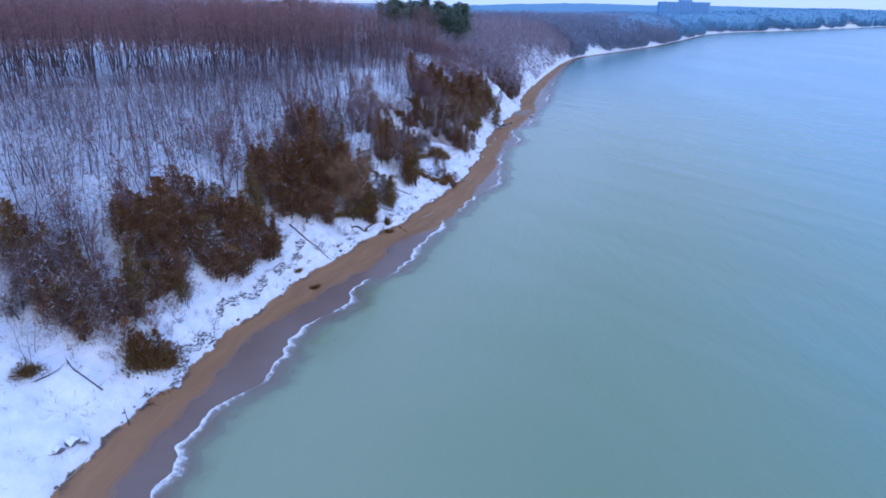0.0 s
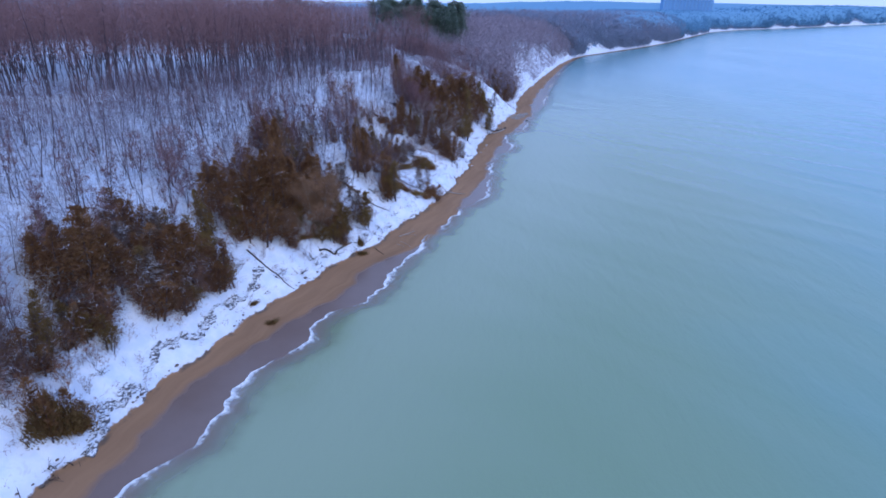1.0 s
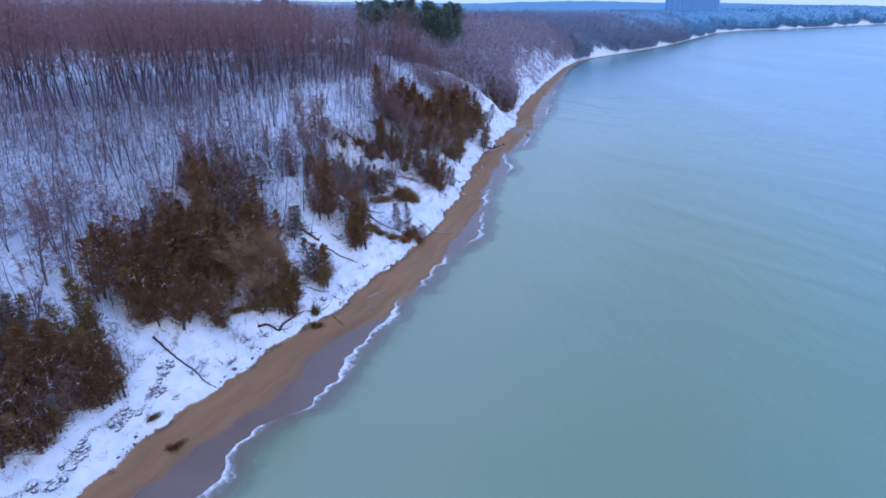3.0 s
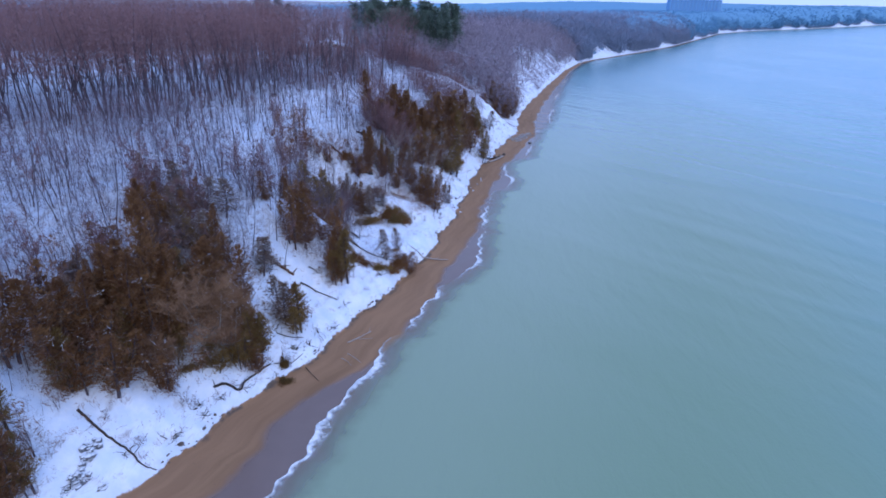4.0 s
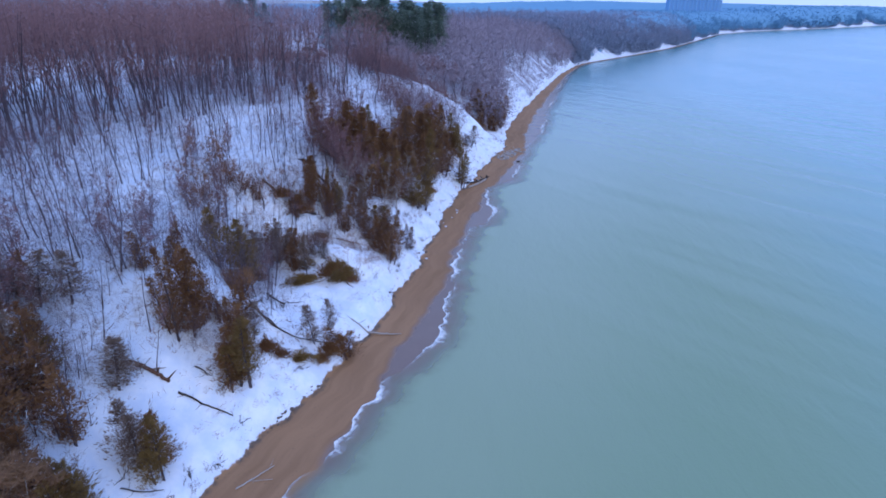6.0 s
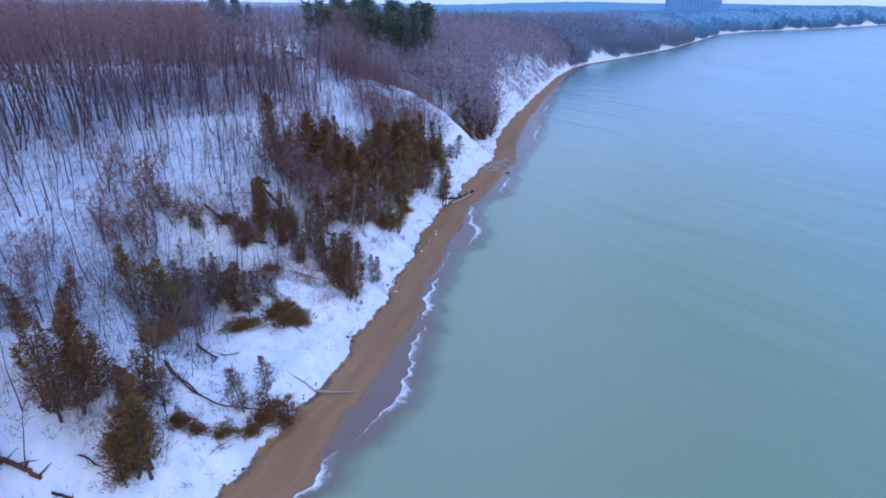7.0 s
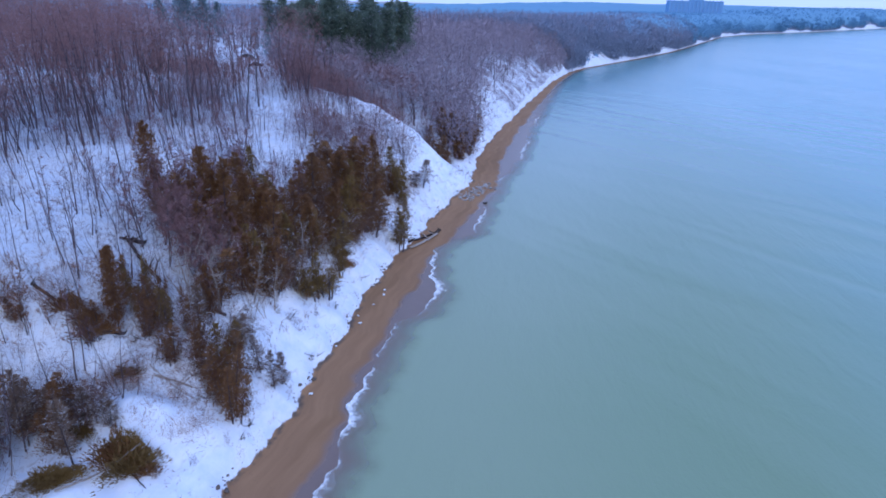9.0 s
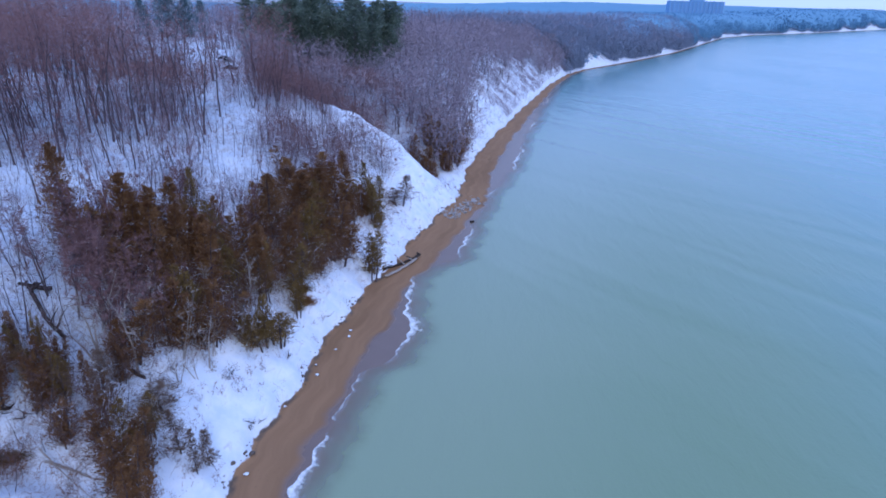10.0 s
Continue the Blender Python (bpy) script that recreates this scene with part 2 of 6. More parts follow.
SLUMP_Y = [60, 67, 75.5, 79, 86, 98, 103]
SLUMP_X = [-33.8, -33.7, -33.4, -32.1, -30.2, -27.3, -25.8]


def toe(y):
    """x of the foot of the bluff, where snow meets sand."""
    y = np.asarray(y, float)
    x = sum(np.interp(y + o, TOE_Y, TOE_X) for o in (-5, -2.5, 0, 2.5, 5)) / 5
    return x + 0.45 * np.sin(y * 0.31 + 1.0) + 0.3 * np.sin(y * 0.83 + 1.5 * np.sin(y * 0.13)) + 0.1 * np.sin(y * 1.9 + 2)


def forest_edge(y):
    """How far inland the tall woods begin."""
    return np.interp(y, [60, 140, 156, 171, 205, 235, 245, 300], [90, 84, 68, 60, 54, 47, 43, 42])


def bell(v, mid, half):
    return np.exp(-(((v - mid) / half) ** 2))


def land(x, y):
    """Height of the ground at x, y."""
    x, y = np.asarray(x, float), np.asarray(y, float)
    d = toe(y) - x
    lean = (np.interp(y + 6, TOE_Y, TOE_X) - np.interp(y - 6, TOE_Y, TOE_X)) / 12
    d = np.where(d > 0, d / np.sqrt(1 + lean**2), d)
    steep = np.interp(y, [55, 70, 95, 110, 150, 178, 200, 230, 290, 330, 420, 620, 700, 3000], [0.95, 1.12, 1.12, 0.95, 0.95, 0.9, 0.96, 1.1, 1.12, 1.0, 1.25, 1.35, 1.3, 1.3])
    z = np.interp(np.where(d > 0, d * steep, d), RISE_D, RISE_Z)
    inl = np.clip(d / 6, 0, 1)
    # a slumped bench with an open snowy hollow
    w = bell(x, -10, 12.5) * bell(y, 170, 13.0) * inl
    z = z + np.minimum(0, 3.7 + 0.22 * np.maximum(0, -6 - x) + 0.15 * np.maximum(0, y - 172) - z) * np.clip(2.3 * w, 0, 1)
    # the bank behind the hollow
    z = z + 3.2 * bell(x, -6.0, 5.5) * bell(y, 177, 3.4) * inl
    # open snow shelf beside it
    z = z - 2.5 * bell(x, -14, 7) * bell(y, 130, 14) * inl
    # a slumped step in the snowbank
    step = x - np.interp(y, SLUMP_Y, SLUMP_X)
    z = z - 0.6 * np.clip(step / 0.5, 0, 1) * np.clip(1 - step / 2.5, 0, 1) * np.clip((y - 62) / 6, 0, 1) * np.clip((103 - y) / 6, 0, 1) * np.clip(d / 0.8, 0, 1)
    # the gully behind the bare spur
    axis = (y - 296.5) + 0.45 * (x - 22)
    z = z - 9.0 * bell(axis, 3, 9.5) * np.clip(d / 11, 0, 1) * np.clip((60 - d) / 30, 0, 1)
    z = z + 0.5 * bell(y, 283, 9) * bell(d, 22, 13)
    # the far bay stands higher
    z = z + np.interp(y, [1560, 1900, 2400], [0, 14, 20]) * np.clip(d / 60, 0, 1)
    # hummocks
    k = np.clip(d / 10, 0, 1)
    z = z + k * (0.7 * np.sin(x * 0.21 + 1.3 * np.sin(y * 0.07)) * np.sin(y * 0.17 + 0.5) + 0.35 * np.sin(x * 0.53 + 1) * np.sin(y * 0.47 + x * 0.2)
                 + 0.22 * np.sin(x * 1.25 + 2 * np.sin(y * 0.3)) * np.sin(y * 1.05 + 1.5 * np.sin(x * 0.35)))
    z = z + np.clip(d / 400, 0, 1) * 4.0 * np.sin(y * 0.006 + 1) * np.sin(x * 0.005)
    return z


SLIDES = ((342, 12, 6), (368, 12, 8), (392, 10, 10), (412, 14, 18), (438, 10, 11), (462, 14, 22), (492, 9, 10), (512, 10, 14), (662, 16, 20), (684, 10, 12), (720, 12, 7), (842, 14, 10), (870, 9, 7), (1050, 20, 12), (1085, 12, 9), (1190, 18, 8), (1340, 24, 14), (1385, 14, 10), (1450, 20, 9), (1660, 24, 16), (1725, 16, 11), (1960, 36, 15), (2060, 22, 9), (2190, 60, 34))


def bare_top(y):
    """How far up the far bluff only snow lies on the face."""
    return np.interp(y, [600, 900], [1.5, 0.4]) + sum(reach * bell(np.asarray(y, float), mid, half) for mid, half, reach in SLIDES)


# ---- ground, beach and lake ----
def stations(pieces):
    out = []
    for a, b, step in pieces:
        out += list(np.arange(a, b, step))
    return np.array(out + [pieces[-1][1]], float)


def sheet(name, ys, ds, height, material, attribute, value):
    """A grid that follows the foot of the bluff: rows along y, columns by distance inland."""
    Y, D = np.meshgrid(ys, ds, indexing="ij")
    X = toe(Y) - D
    Z = height(X, Y, D)
    v = np.stack([X, Y, Z], -1).reshape(-1, 3)
    a, b = len(ys), len(ds)
    i = (np.arange(a - 1)[:, None] * b + np.arange(b - 1)[None]).reshape(-1)
    f = np.stack([i, i + b, i + b + 1, i + 1], -1)
    me = mesh_of(name, v, f, material, True)
    at = me.attributes.new(attribute, "FLOAT", "POINT")
    at.data.foreach_set("value", value(X, Y, D).reshape(-1).astype(np.float32))
    return me, (X, Y, D)


# where the damp sand begins, in metres from the foot
DAMP_Y = [-80, 40, 57, 64, 72, 80, 87, 94, 102, 109, 115, 121, 130, 146, 157, 166, 175, 186, 194, 209, 222, 240, 256, 280, 300, 330, 400, 500, 640]
DAMP_D = [5, 5, 4.4, 3.6, 3.4, 3.9, 5.2, 6.6, 7.4, 6.0, 5.8, 7.2, 8.8, 7.2, 5.6, 5.5, 6.9, 5.6, 5.4, 5.6, 7.0, 5.6, 7.5, 7.0, 7.2, 7.5, 6.0, 4.5, 2.0]
YS = stations([(-80, 20, 5), (20, 345, 1.0), (345, 620, 3), (620, 1100, 10), (1100, 3400, 40)])
DS = stations([(-60, -16, 6), (-16, -1.5, 1.0), (-1.5, 2.5, 0.25), (2.5, 60, 1.1), (60, 140, 4), (140, 500, 20), (500, 3200, 150)])
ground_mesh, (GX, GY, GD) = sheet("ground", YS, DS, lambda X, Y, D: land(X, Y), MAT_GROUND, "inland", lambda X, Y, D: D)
# where snow takes painted shade and litter; far bluff darkened for its dense trees
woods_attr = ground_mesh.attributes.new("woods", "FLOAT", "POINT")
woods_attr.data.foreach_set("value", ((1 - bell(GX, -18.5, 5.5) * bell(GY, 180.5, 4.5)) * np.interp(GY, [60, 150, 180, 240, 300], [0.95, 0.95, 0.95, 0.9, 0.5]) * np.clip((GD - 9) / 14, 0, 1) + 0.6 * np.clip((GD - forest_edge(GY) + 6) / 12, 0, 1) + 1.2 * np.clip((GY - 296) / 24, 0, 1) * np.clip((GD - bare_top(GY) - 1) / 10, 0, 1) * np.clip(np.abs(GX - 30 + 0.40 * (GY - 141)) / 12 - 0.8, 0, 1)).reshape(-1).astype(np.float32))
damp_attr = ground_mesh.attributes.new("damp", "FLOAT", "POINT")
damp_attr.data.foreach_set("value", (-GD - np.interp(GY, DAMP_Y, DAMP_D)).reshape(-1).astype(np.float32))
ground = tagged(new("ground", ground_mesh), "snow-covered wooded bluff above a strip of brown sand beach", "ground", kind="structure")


# reach of the wash: each lobe starts far out and runs in along the beach
WASH_Y = [-90, 0, 36, 40, 60, 63, 79, 83, 94, 98, 110, 120, 131, 134, 143, 150, 153, 165, 178, 188, 196, 206, 209, 213, 218, 226, 240, 246, 251, 270, 292, 300, 320, 350, 380, 410, 440, 480, 540, 640, 3400]
WASH_D = [10, 9.5, 8.4, 9.4, 7.8, 10.8, 8.8, 11.8, 9.8, 13.0, 11.8, 9.2, 7.6, 9.4, 7.6, 7.4, 10.2, 9.6, 8.6, 6.2, 7.6, 6.2, 7.2, 11.2, 11.6, 9.3, 5.6, 7.2, 11.4, 9.2, 7.5, 9.5, 13.4, 13.2, 10.4, 10.4, 8.4, 7.2, 5.0, 1.6, 1.4]
# lobes that carry foam: from, to, strength
LOBES = ((-60, 38, 0.8), (39, 62, 0.9), (62, 82, 0.95), (82, 97, 0.9), (97, 132, 1.0), (133, 150, 0.8), (152, 180, 0.75), (180, 197, 0.95), (198, 210, 0.45), (212, 241, 1.0), (250, 271, 0.7), (292, 298, 0.5), (318, 356, 0.85), (384, 414, 0.6), (455, 486, 0.5))


def scallop(y):
    """Reach of the wash up the beach, in metres inland from the foot (minus: lakeward)."""
    y = np.asarray(y, float)
    wide = sum(np.interp(y + o, WASH_Y, WASH_D) for o in (-1.5, 0, 1.5)) / 3
    return -(wide + 0.22 * np.sin(y * 0.43 + 1) + 0.12 * np.sin(y * 1.1) + 0.08 * np.sin(y * 2.7 + 1))


WY = stations([(-600, -80, 40), (-80, 20, 5), (20, 345, 0.8), (345, 620, 3), (620, 1100, 10), (1100, 3400, 40)])
WD = -stations([(0, 12, 0.75), (12, 30, 1.5), (30, 100, 7), (100, 500, 40), (500, 4500, 200)])


Yw, Ow = np.meshgrid(WY, -WD, indexing="ij")
Xw = toe(Yw) - scallop(Yw) - 0.1 + Ow
vw = np.stack([Xw, Yw, np.maximum(0.08, np.where(Ow < 40, land(Xw, Yw), -1) + 0.03)], -1).reshape(-1, 3)
bw = len(WD)
iw = (np.arange(len(WY) - 1)[:, None] * bw + np.arange(bw - 1)[None]).reshape(-1)
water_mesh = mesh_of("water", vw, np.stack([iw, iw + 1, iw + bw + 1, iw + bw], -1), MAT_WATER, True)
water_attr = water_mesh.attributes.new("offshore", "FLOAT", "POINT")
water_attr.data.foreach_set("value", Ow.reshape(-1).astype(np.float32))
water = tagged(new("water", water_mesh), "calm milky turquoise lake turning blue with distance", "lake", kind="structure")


# ---- trees ----
def tube(verts, faces, pts, radii, sides):
    """A tapered tube along points, closed to a tip when the last radius is 0."""
    pts = [Vector(p) for p in pts]
    rings = []
    for k, (p, r) in enumerate(zip(pts, radii)):
        way = (pts[min(k + 1, len(pts) - 1)] - pts[max(k - 1, 0)]).normalized()
        side = way.cross(Vector((0.31, 0.95, 0.05))).normalized()
        up = way.cross(side)
        if r <= 0:
            verts.append(tuple(p))
            rings.append([len(verts) - 1])
            continue
        ring = []
        for s in range(sides):
            a = 2 * math.pi * s / sides
            verts.append(tuple(p + side * (r * math.cos(a)) + up * (r * math.sin(a))))
            ring.append(len(verts) - 1)
        rings.append(ring)
    for a, b in zip(rings, rings[1:]):
        for s in range(sides):
            t = (s + 1) % sides
            if len(b) == 1:
                faces.append((a[s], a[t], b[0]))
            elif len(a) > 1:
                faces.append((a[s], a[t], b[t], b[s]))


def bent(rng, start, way, length, steps, wander, lift=0.0):
    pts, p, w = [Vector(start)], Vector(start), Vector(way).normalized()
    for _ in range(steps):
        w = (w + Vector((rng.uniform(-1, 1), rng.uniform(-1, 1), rng.uniform(-1, 1))) * wander + Vector((0, 0, lift))).normalized()
        p = p + w * (length / steps)
        pts.append(p.copy())
    return pts


def bare_tree_meshes(seed, height, spread, twigs, bark, twig_mat, first=0.38, forks=1, thick=0.011, subs=(3, 5), limbs=(9, 13), sides=4, wide=(0.016, 0.03), ts=9):
    """Trunk with limbs, and a crown of fine twigs: two meshes."""
    rng = random.Random(seed)
    lsteps = 5 if ts > 6 else (3 if ts > 4 else 2)
    tv, tf, cv, cf = [], [], [], []
    tips = []
    for k in range(forks):
        lean = Vector((rng.uniform(-1, 1), rng.uniform(-1, 1), 0)) * (0.09 + 0.16 * (forks > 1))
        h = height * rng.uniform(0.85, 1.0)
        r0 = height * thick * (0.8 if forks > 1 else 1)
        trunk = bent(rng, (rng.uniform(-0.2, 0.2) * (forks > 1), rng.uniform(-0.2, 0.2) * (forks > 1), -0.5), Vector((0, 0, 1)) + lean, h + 0.5, ts, 0.115 * 3 / ts**0.5, 0.05)
        radii = [r0 * 1.25] + [r0 * (1 - 0.86 * i / ts) for i in range(1, ts + 1)]
        tube(tv, tf, trunk, radii, 6 if ts > 6 else 4)
        n = rng.randint(*limbs)
        for j in range(n):
            f = first + (0.97 - first) * (j + rng.random() * 0.8) / n
            i = min(int(f * ts), ts - 1)
            at = trunk[i].lerp(trunk[i + 1], f * ts - i)
            a = rng.uniform(0, 2 * math.pi)
            ln = spread * rng.uniform(0.6, 1.1) * (1.15 - 0.75 * (f - first) / (1 - first))
            limb = bent(rng, at, (math.cos(a), math.sin(a), rng.uniform(0.5, 1.3)), ln, lsteps, 0.18, 0.08)
            lr = r0 * (1 - 0.86 * f) * 0.5
            tube(tv, tf, limb, [lr * (1 - 0.8 * q / lsteps) for q in range(lsteps)] + [0], sides)
            tips.append((limb[lsteps // 3:], ln))
            for q in range(rng.randint(*subs)):
                g = rng.uniform(0.25, 1.0) * lsteps
                gi = min(int(g), lsteps - 1)
                start = limb[gi].lerp(limb[gi + 1], g - gi)
                b = rng.uniform(0, 2 * math.pi)
                sub = bent(rng, start, (math.cos(b), math.sin(b), rng.uniform(0.2, 1.4)), ln * rng.uniform(0.3, 0.6), 2, 0.25, 0.08)
                tube(cv, cf, sub, [lr * 0.4, lr * 0.28, 0], 3)
                tips.append((sub, ln))
        tips.append((trunk[2 * ts // 3:], spread))
    for _ in range(twigs):
        sub, ln = rng.choice(tips)
        i = rng.randrange(len(sub) - 1)
        start = sub[i].lerp(sub[i + 1], rng.random())
        b = rng.uniform(0, 2 * math.pi)
        end = start + Vector((math.cos(b), math.sin(b), rng.uniform(-0.1, 1.5))).normalized() * ln * rng.uniform(0.15, 0.42)
        mid = start.lerp(end, 0.5) + Vector((rng.uniform(-1, 1), rng.uniform(-1, 1), rng.uniform(-1, 1))) * ln * 0.04
        w = rng.uniform(*wide)
        side = (end - start).cross(Vector((rng.uniform(-1, 1), rng.uniform(-1, 1), 0.3))).normalized() * w
        k = len(cv)
        cv += [tuple(start + side), tuple(start - side), tuple(mid + side * 0.8), tuple(mid - side * 0.8), tuple(end)]
        cf += [(k, k + 1, k + 3, k + 2), (k + 2, k + 3, k + 4)]
    return mesh_of("trunk", tv, tf, bark, True), mesh_of("crown", cv, cf, twig_mat)


def spray(cv, cf, p, out, size, rng):
    """One narrow spray of needles, a folded sliver."""
    out = Vector(out).normalized()
    side = out.cross(Vector((rng.uniform(-1, 1), rng.uniform(-1, 1), rng.uniform(-1, 1)))).normalized() * (size * rng.uniform(0.11, 0.2))
    k = len(cv)
    cv += [tuple(p + side), tuple(p - side), tuple(p + out * size)]
    cf.append((k, k + 1, k + 2))


def conifer_meshes(seed, height, radius, sprays, leaf, bark, bare=0.08, taper=0.85, size=0.42, tops=1, upright=0.6, rounded=1.9):
    """A cedar or pine of one or several stems: trunk with boughs, and a ragged crown of sprays."""
    rng = random.Random(seed)
    tv, tf, cv, cf = [], [], [], []
    for k in range(tops):
        turn = 2 * math.pi * k / tops + rng.uniform(-0.5, 0.5)
        off = 0 if tops == 1 else radius * rng.uniform(0.35, 0.6)
        ox, oy = off * math.cos(turn), off * math.sin(turn)
        h = height * (1 if k == 0 else rng.uniform(0.58, 0.93))
        own = radius if tops == 1 else radius * rng.uniform(0.62, 0.85)
        low = bare * rng.uniform(0.6, 1.4)
        trunk = bent(rng, (ox * 0.5, oy * 0.5, -0.5), (0.1 * ox / radius + rng.uniform(-0.04, 0.04), 0.1 * oy / radius + rng.uniform(-0.04, 0.04), 1), h + 0.3, 8, 0.035, 0.02)
        r0 = 0.012 * h + 0.03
        tube(tv, tf, trunk, [r0 * (1 - 0.93 * i / 8) for i in range(9)], 5)
        w1, w2 = rng.uniform(0, 6.28), rng.uniform(0, 6.28)

        def reach(f, a):
            swell = math.sin(min(1, (f - low + 0.06) / 0.25) * math.pi / 2)
            uneven = 1 + 0.3 * math.sin(2 * a + w1 + 5 * f) + 0.22 * math.sin(3 * a + w2 - 11 * f) + 0.08 * math.sin(19 * f + w1 + 2 * a)
            return max(0.16, own * swell * (1 - min(0.95, taper + 0.04) * ((f - low) / (1 - low)) ** rounded) * uneven)

        boughs = int(2.2 * h) + 7
        share = sprays / tops * h / height
        for j in range(boughs):
            f = low + (0.99 - low) * (j + rng.random()) / boughs
            i = min(int(f * 8), 7)
            at = trunk[i].lerp(trunk[i + 1], f * 8 - i)
            a = rng.uniform(0, 2 * math.pi)
            ln = reach(f, a) * rng.uniform(0.8, 1.2)
            bough = bent(rng, at, (math.cos(a), math.sin(a), rng.uniform(0.0, 0.6)), ln, 2, 0.12, 0.03)
            tube(tv, tf, bough, [0.022 + 0.006 * ln, 0.016, 0.0], 3)
            for _ in range(max(2, int(0.4 * share / boughs))):
                p = bough[0].lerp(bough[2], rng.uniform(0.1, 1.1)) + Vector((rng.uniform(-1, 1), rng.uniform(-1, 1), rng.uniform(-0.8, 0.8))) * 0.22 * ln**0.7
                b = a + rng.uniform(-1.3, 1.3)
                spray(cv, cf, p, (math.cos(b), math.sin(b), rng.uniform(-0.2, 2 * upright)), size * rng.uniform(0.5, 1.5), rng)
        for _ in range(int(0.6 * share)):
            f = low + (0.99 - low) * rng.random() ** 1.2
            i = min(int(f * 8), 7)
            at = trunk[i].lerp(trunk[i + 1], f * 8 - i)
            a = rng.uniform(0, 2 * math.pi)
            q = reach(f, a) * rng.uniform(0.25, 1.15)
            b = a + rng.uniform(-1.2, 1.2)
            spray(cv, cf, at + Vector((math.cos(a) * q, math.sin(a) * q, 0)), (math.cos(b), math.sin(b), rng.uniform(0, 3 * upright)), size * rng.uniform(0.5, 1.5), rng)
    return mesh_of("trunk", tv, tf, bark, True), mesh_of("crown", cv, cf, leaf)


def planted(name, meshes, label, category, group, x, y, turn=0.0, scale=1.0, lean=(0, 0), z=None):
    """One tree of its own from a pair of meshes."""
    base = new(name)
    for nm, me in zip(("trunk", "crown"), meshes):
        part_mesh(nm, me, base)
    zz = float(land(x, y)) if z is None else z
    base.matrix_world = pose(x, y, zz, lean[0], lean[1], turn) @ Matrix.Diagonal((scale, scale, scale, 1))
    return tagged(base, label, category, group)


def join_copies(name, kinds, places, material):
    """Many trees too many to count, joined in one mesh. kinds: meshes; places: (kind, x, y, z, turn, sx, sz)."""
    data = []
    for me in kinds:
        v = np.empty(len(me.vertices) * 3, np.float32)
        me.vertices.foreach_get("co", v)
        loops = np.empty(len(me.loops), np.int32)
        me.loops.foreach_get("vertex_index", loops)
        tot = np.empty(len(me.polygons), np.int32)
        me.polygons.foreach_get("loop_total", tot)
        data.append((v.reshape(-1, 3), loops, tot))
    V, L, T, base = [], [], [], 0
    for k, x, y, z, turn, sx, sz in places:
        v, loops, tot = data[k]
        c, s = math.cos(turn), math.sin(turn)
        w = np.empty_like(v)
        w[:, 0] = (v[:, 0] * c - v[:, 1] * s) * sx + x
        w[:, 1] = (v[:, 0] * s + v[:, 1] * c) * sx + y
        w[:, 2] = v[:, 2] * sz + z
        V.append(w)
        L.append(loops + base)
        T.append(tot)
        base += len(v)
    V, L, T = np.concatenate(V), np.concatenate(L), np.concatenate(T)
    me = bpy.data.meshes.new(name)
    me.vertices.add(len(V))
    me.vertices.foreach_set("co", V.reshape(-1))
    me.loops.add(len(L))
    me.loops.foreach_set("vertex_index", L.astype(np.int32))
    me.polygons.add(len(T))
    me.polygons.foreach_set("loop_start", (np.cumsum(T) - T).astype(np.int32))
    me.materials.append(material)
    me.update(calc_edges=True)
    me.validate()
    return me


# kinds of bare tree: tall forest trees, and slim poles
TALL = [bare_tree_meshes(10 + i, h, s, 260, MAT_BARK, MAT_TWIG, first=0.36, forks=fk, thick=0.009, subs=(2, 3), wide=(0.02, 0.036))
        for i, (h, s, fk) in enumerate([(17, 3.6, 1), (18.5, 3.2, 1), (15.5, 3.8, 2), (16.5, 3.0, 1), (14, 3.4, 2), (19, 3.6, 1)])]
SLIM = [bare_tree_meshes(40 + i, h, s, 170, MAT_BARK, MAT_TWIG, first=0.35, thick=0.007) for i, (h, s) in enumerate([(10, 1.9), (12, 1.7), (8.5, 1.8), (11, 1.5)])]
BUSHY = [bare_tree_meshes(60 + i, h, s, 360, MAT_BARK, MAT_TWIG_RED, first=0.12, forks=3, thick=0.008, subs=(1, 2), limbs=(5, 7), sides=3, ts=6, wide=(0.018, 0.036)) for i, (h, s) in enumerate([(5.0, 1.9), (6.5, 2.2), (4.0, 1.7)])]
MID = [bare_tree_meshes(120 + i, h, s, 36, MAT_BARK, MAT_TWIG, first=0.36, forks=fk, thick=0.0085, subs=(0, 1), limbs=(6, 8), sides=3, wide=(0.035, 0.06), ts=5)
       for i, (h, s, fk) in enumerate([(17, 3.6, 1), (18, 3.3, 1), (15, 3.8, 1), (13, 3.0, 1), (11, 2.0, 1), (16, 3.4, 2)])]
FAR = [bare_tree_meshes(80 + i, h, s, 16, MAT_BARK, MAT_TWIG, first=0.35, thick=0.012, subs=(0, 0), limbs=(3, 4), sides=3, wide=(0.07, 0.13), ts=3) for i, (h, s) in enumerate([(16, 3.8), (18, 3.4), (14.5, 3.6)])]
WISP = [bare_tree_meshes(140 + i, h, s, 14, MAT_BARK, MAT_TWIG, first=0.3, thick=0.006, subs=(0, 0), limbs=(2, 3), sides=3, wide=(0.012, 0.022), ts=4) for i, (h, s) in enumerate([(6, 1.2), (7.5, 1.0), (5, 1.1), (8.5, 1.3)])]
SHRUB = [bare_tree_meshes(160 + i, h, s, 50, MAT_BARK, MAT_TWIG_RED, first=0.1, forks=2, thick=0.008, subs=(0, 0), limbs=(2, 3), sides=3, wide=(0.013, 0.025), ts=3) for i, (h, s) in enumerate([(2.2, 1.2), (1.6, 1.0), (2.8, 1.3)])]


def inland_of(x, y):
    return float(toe(y)) - x


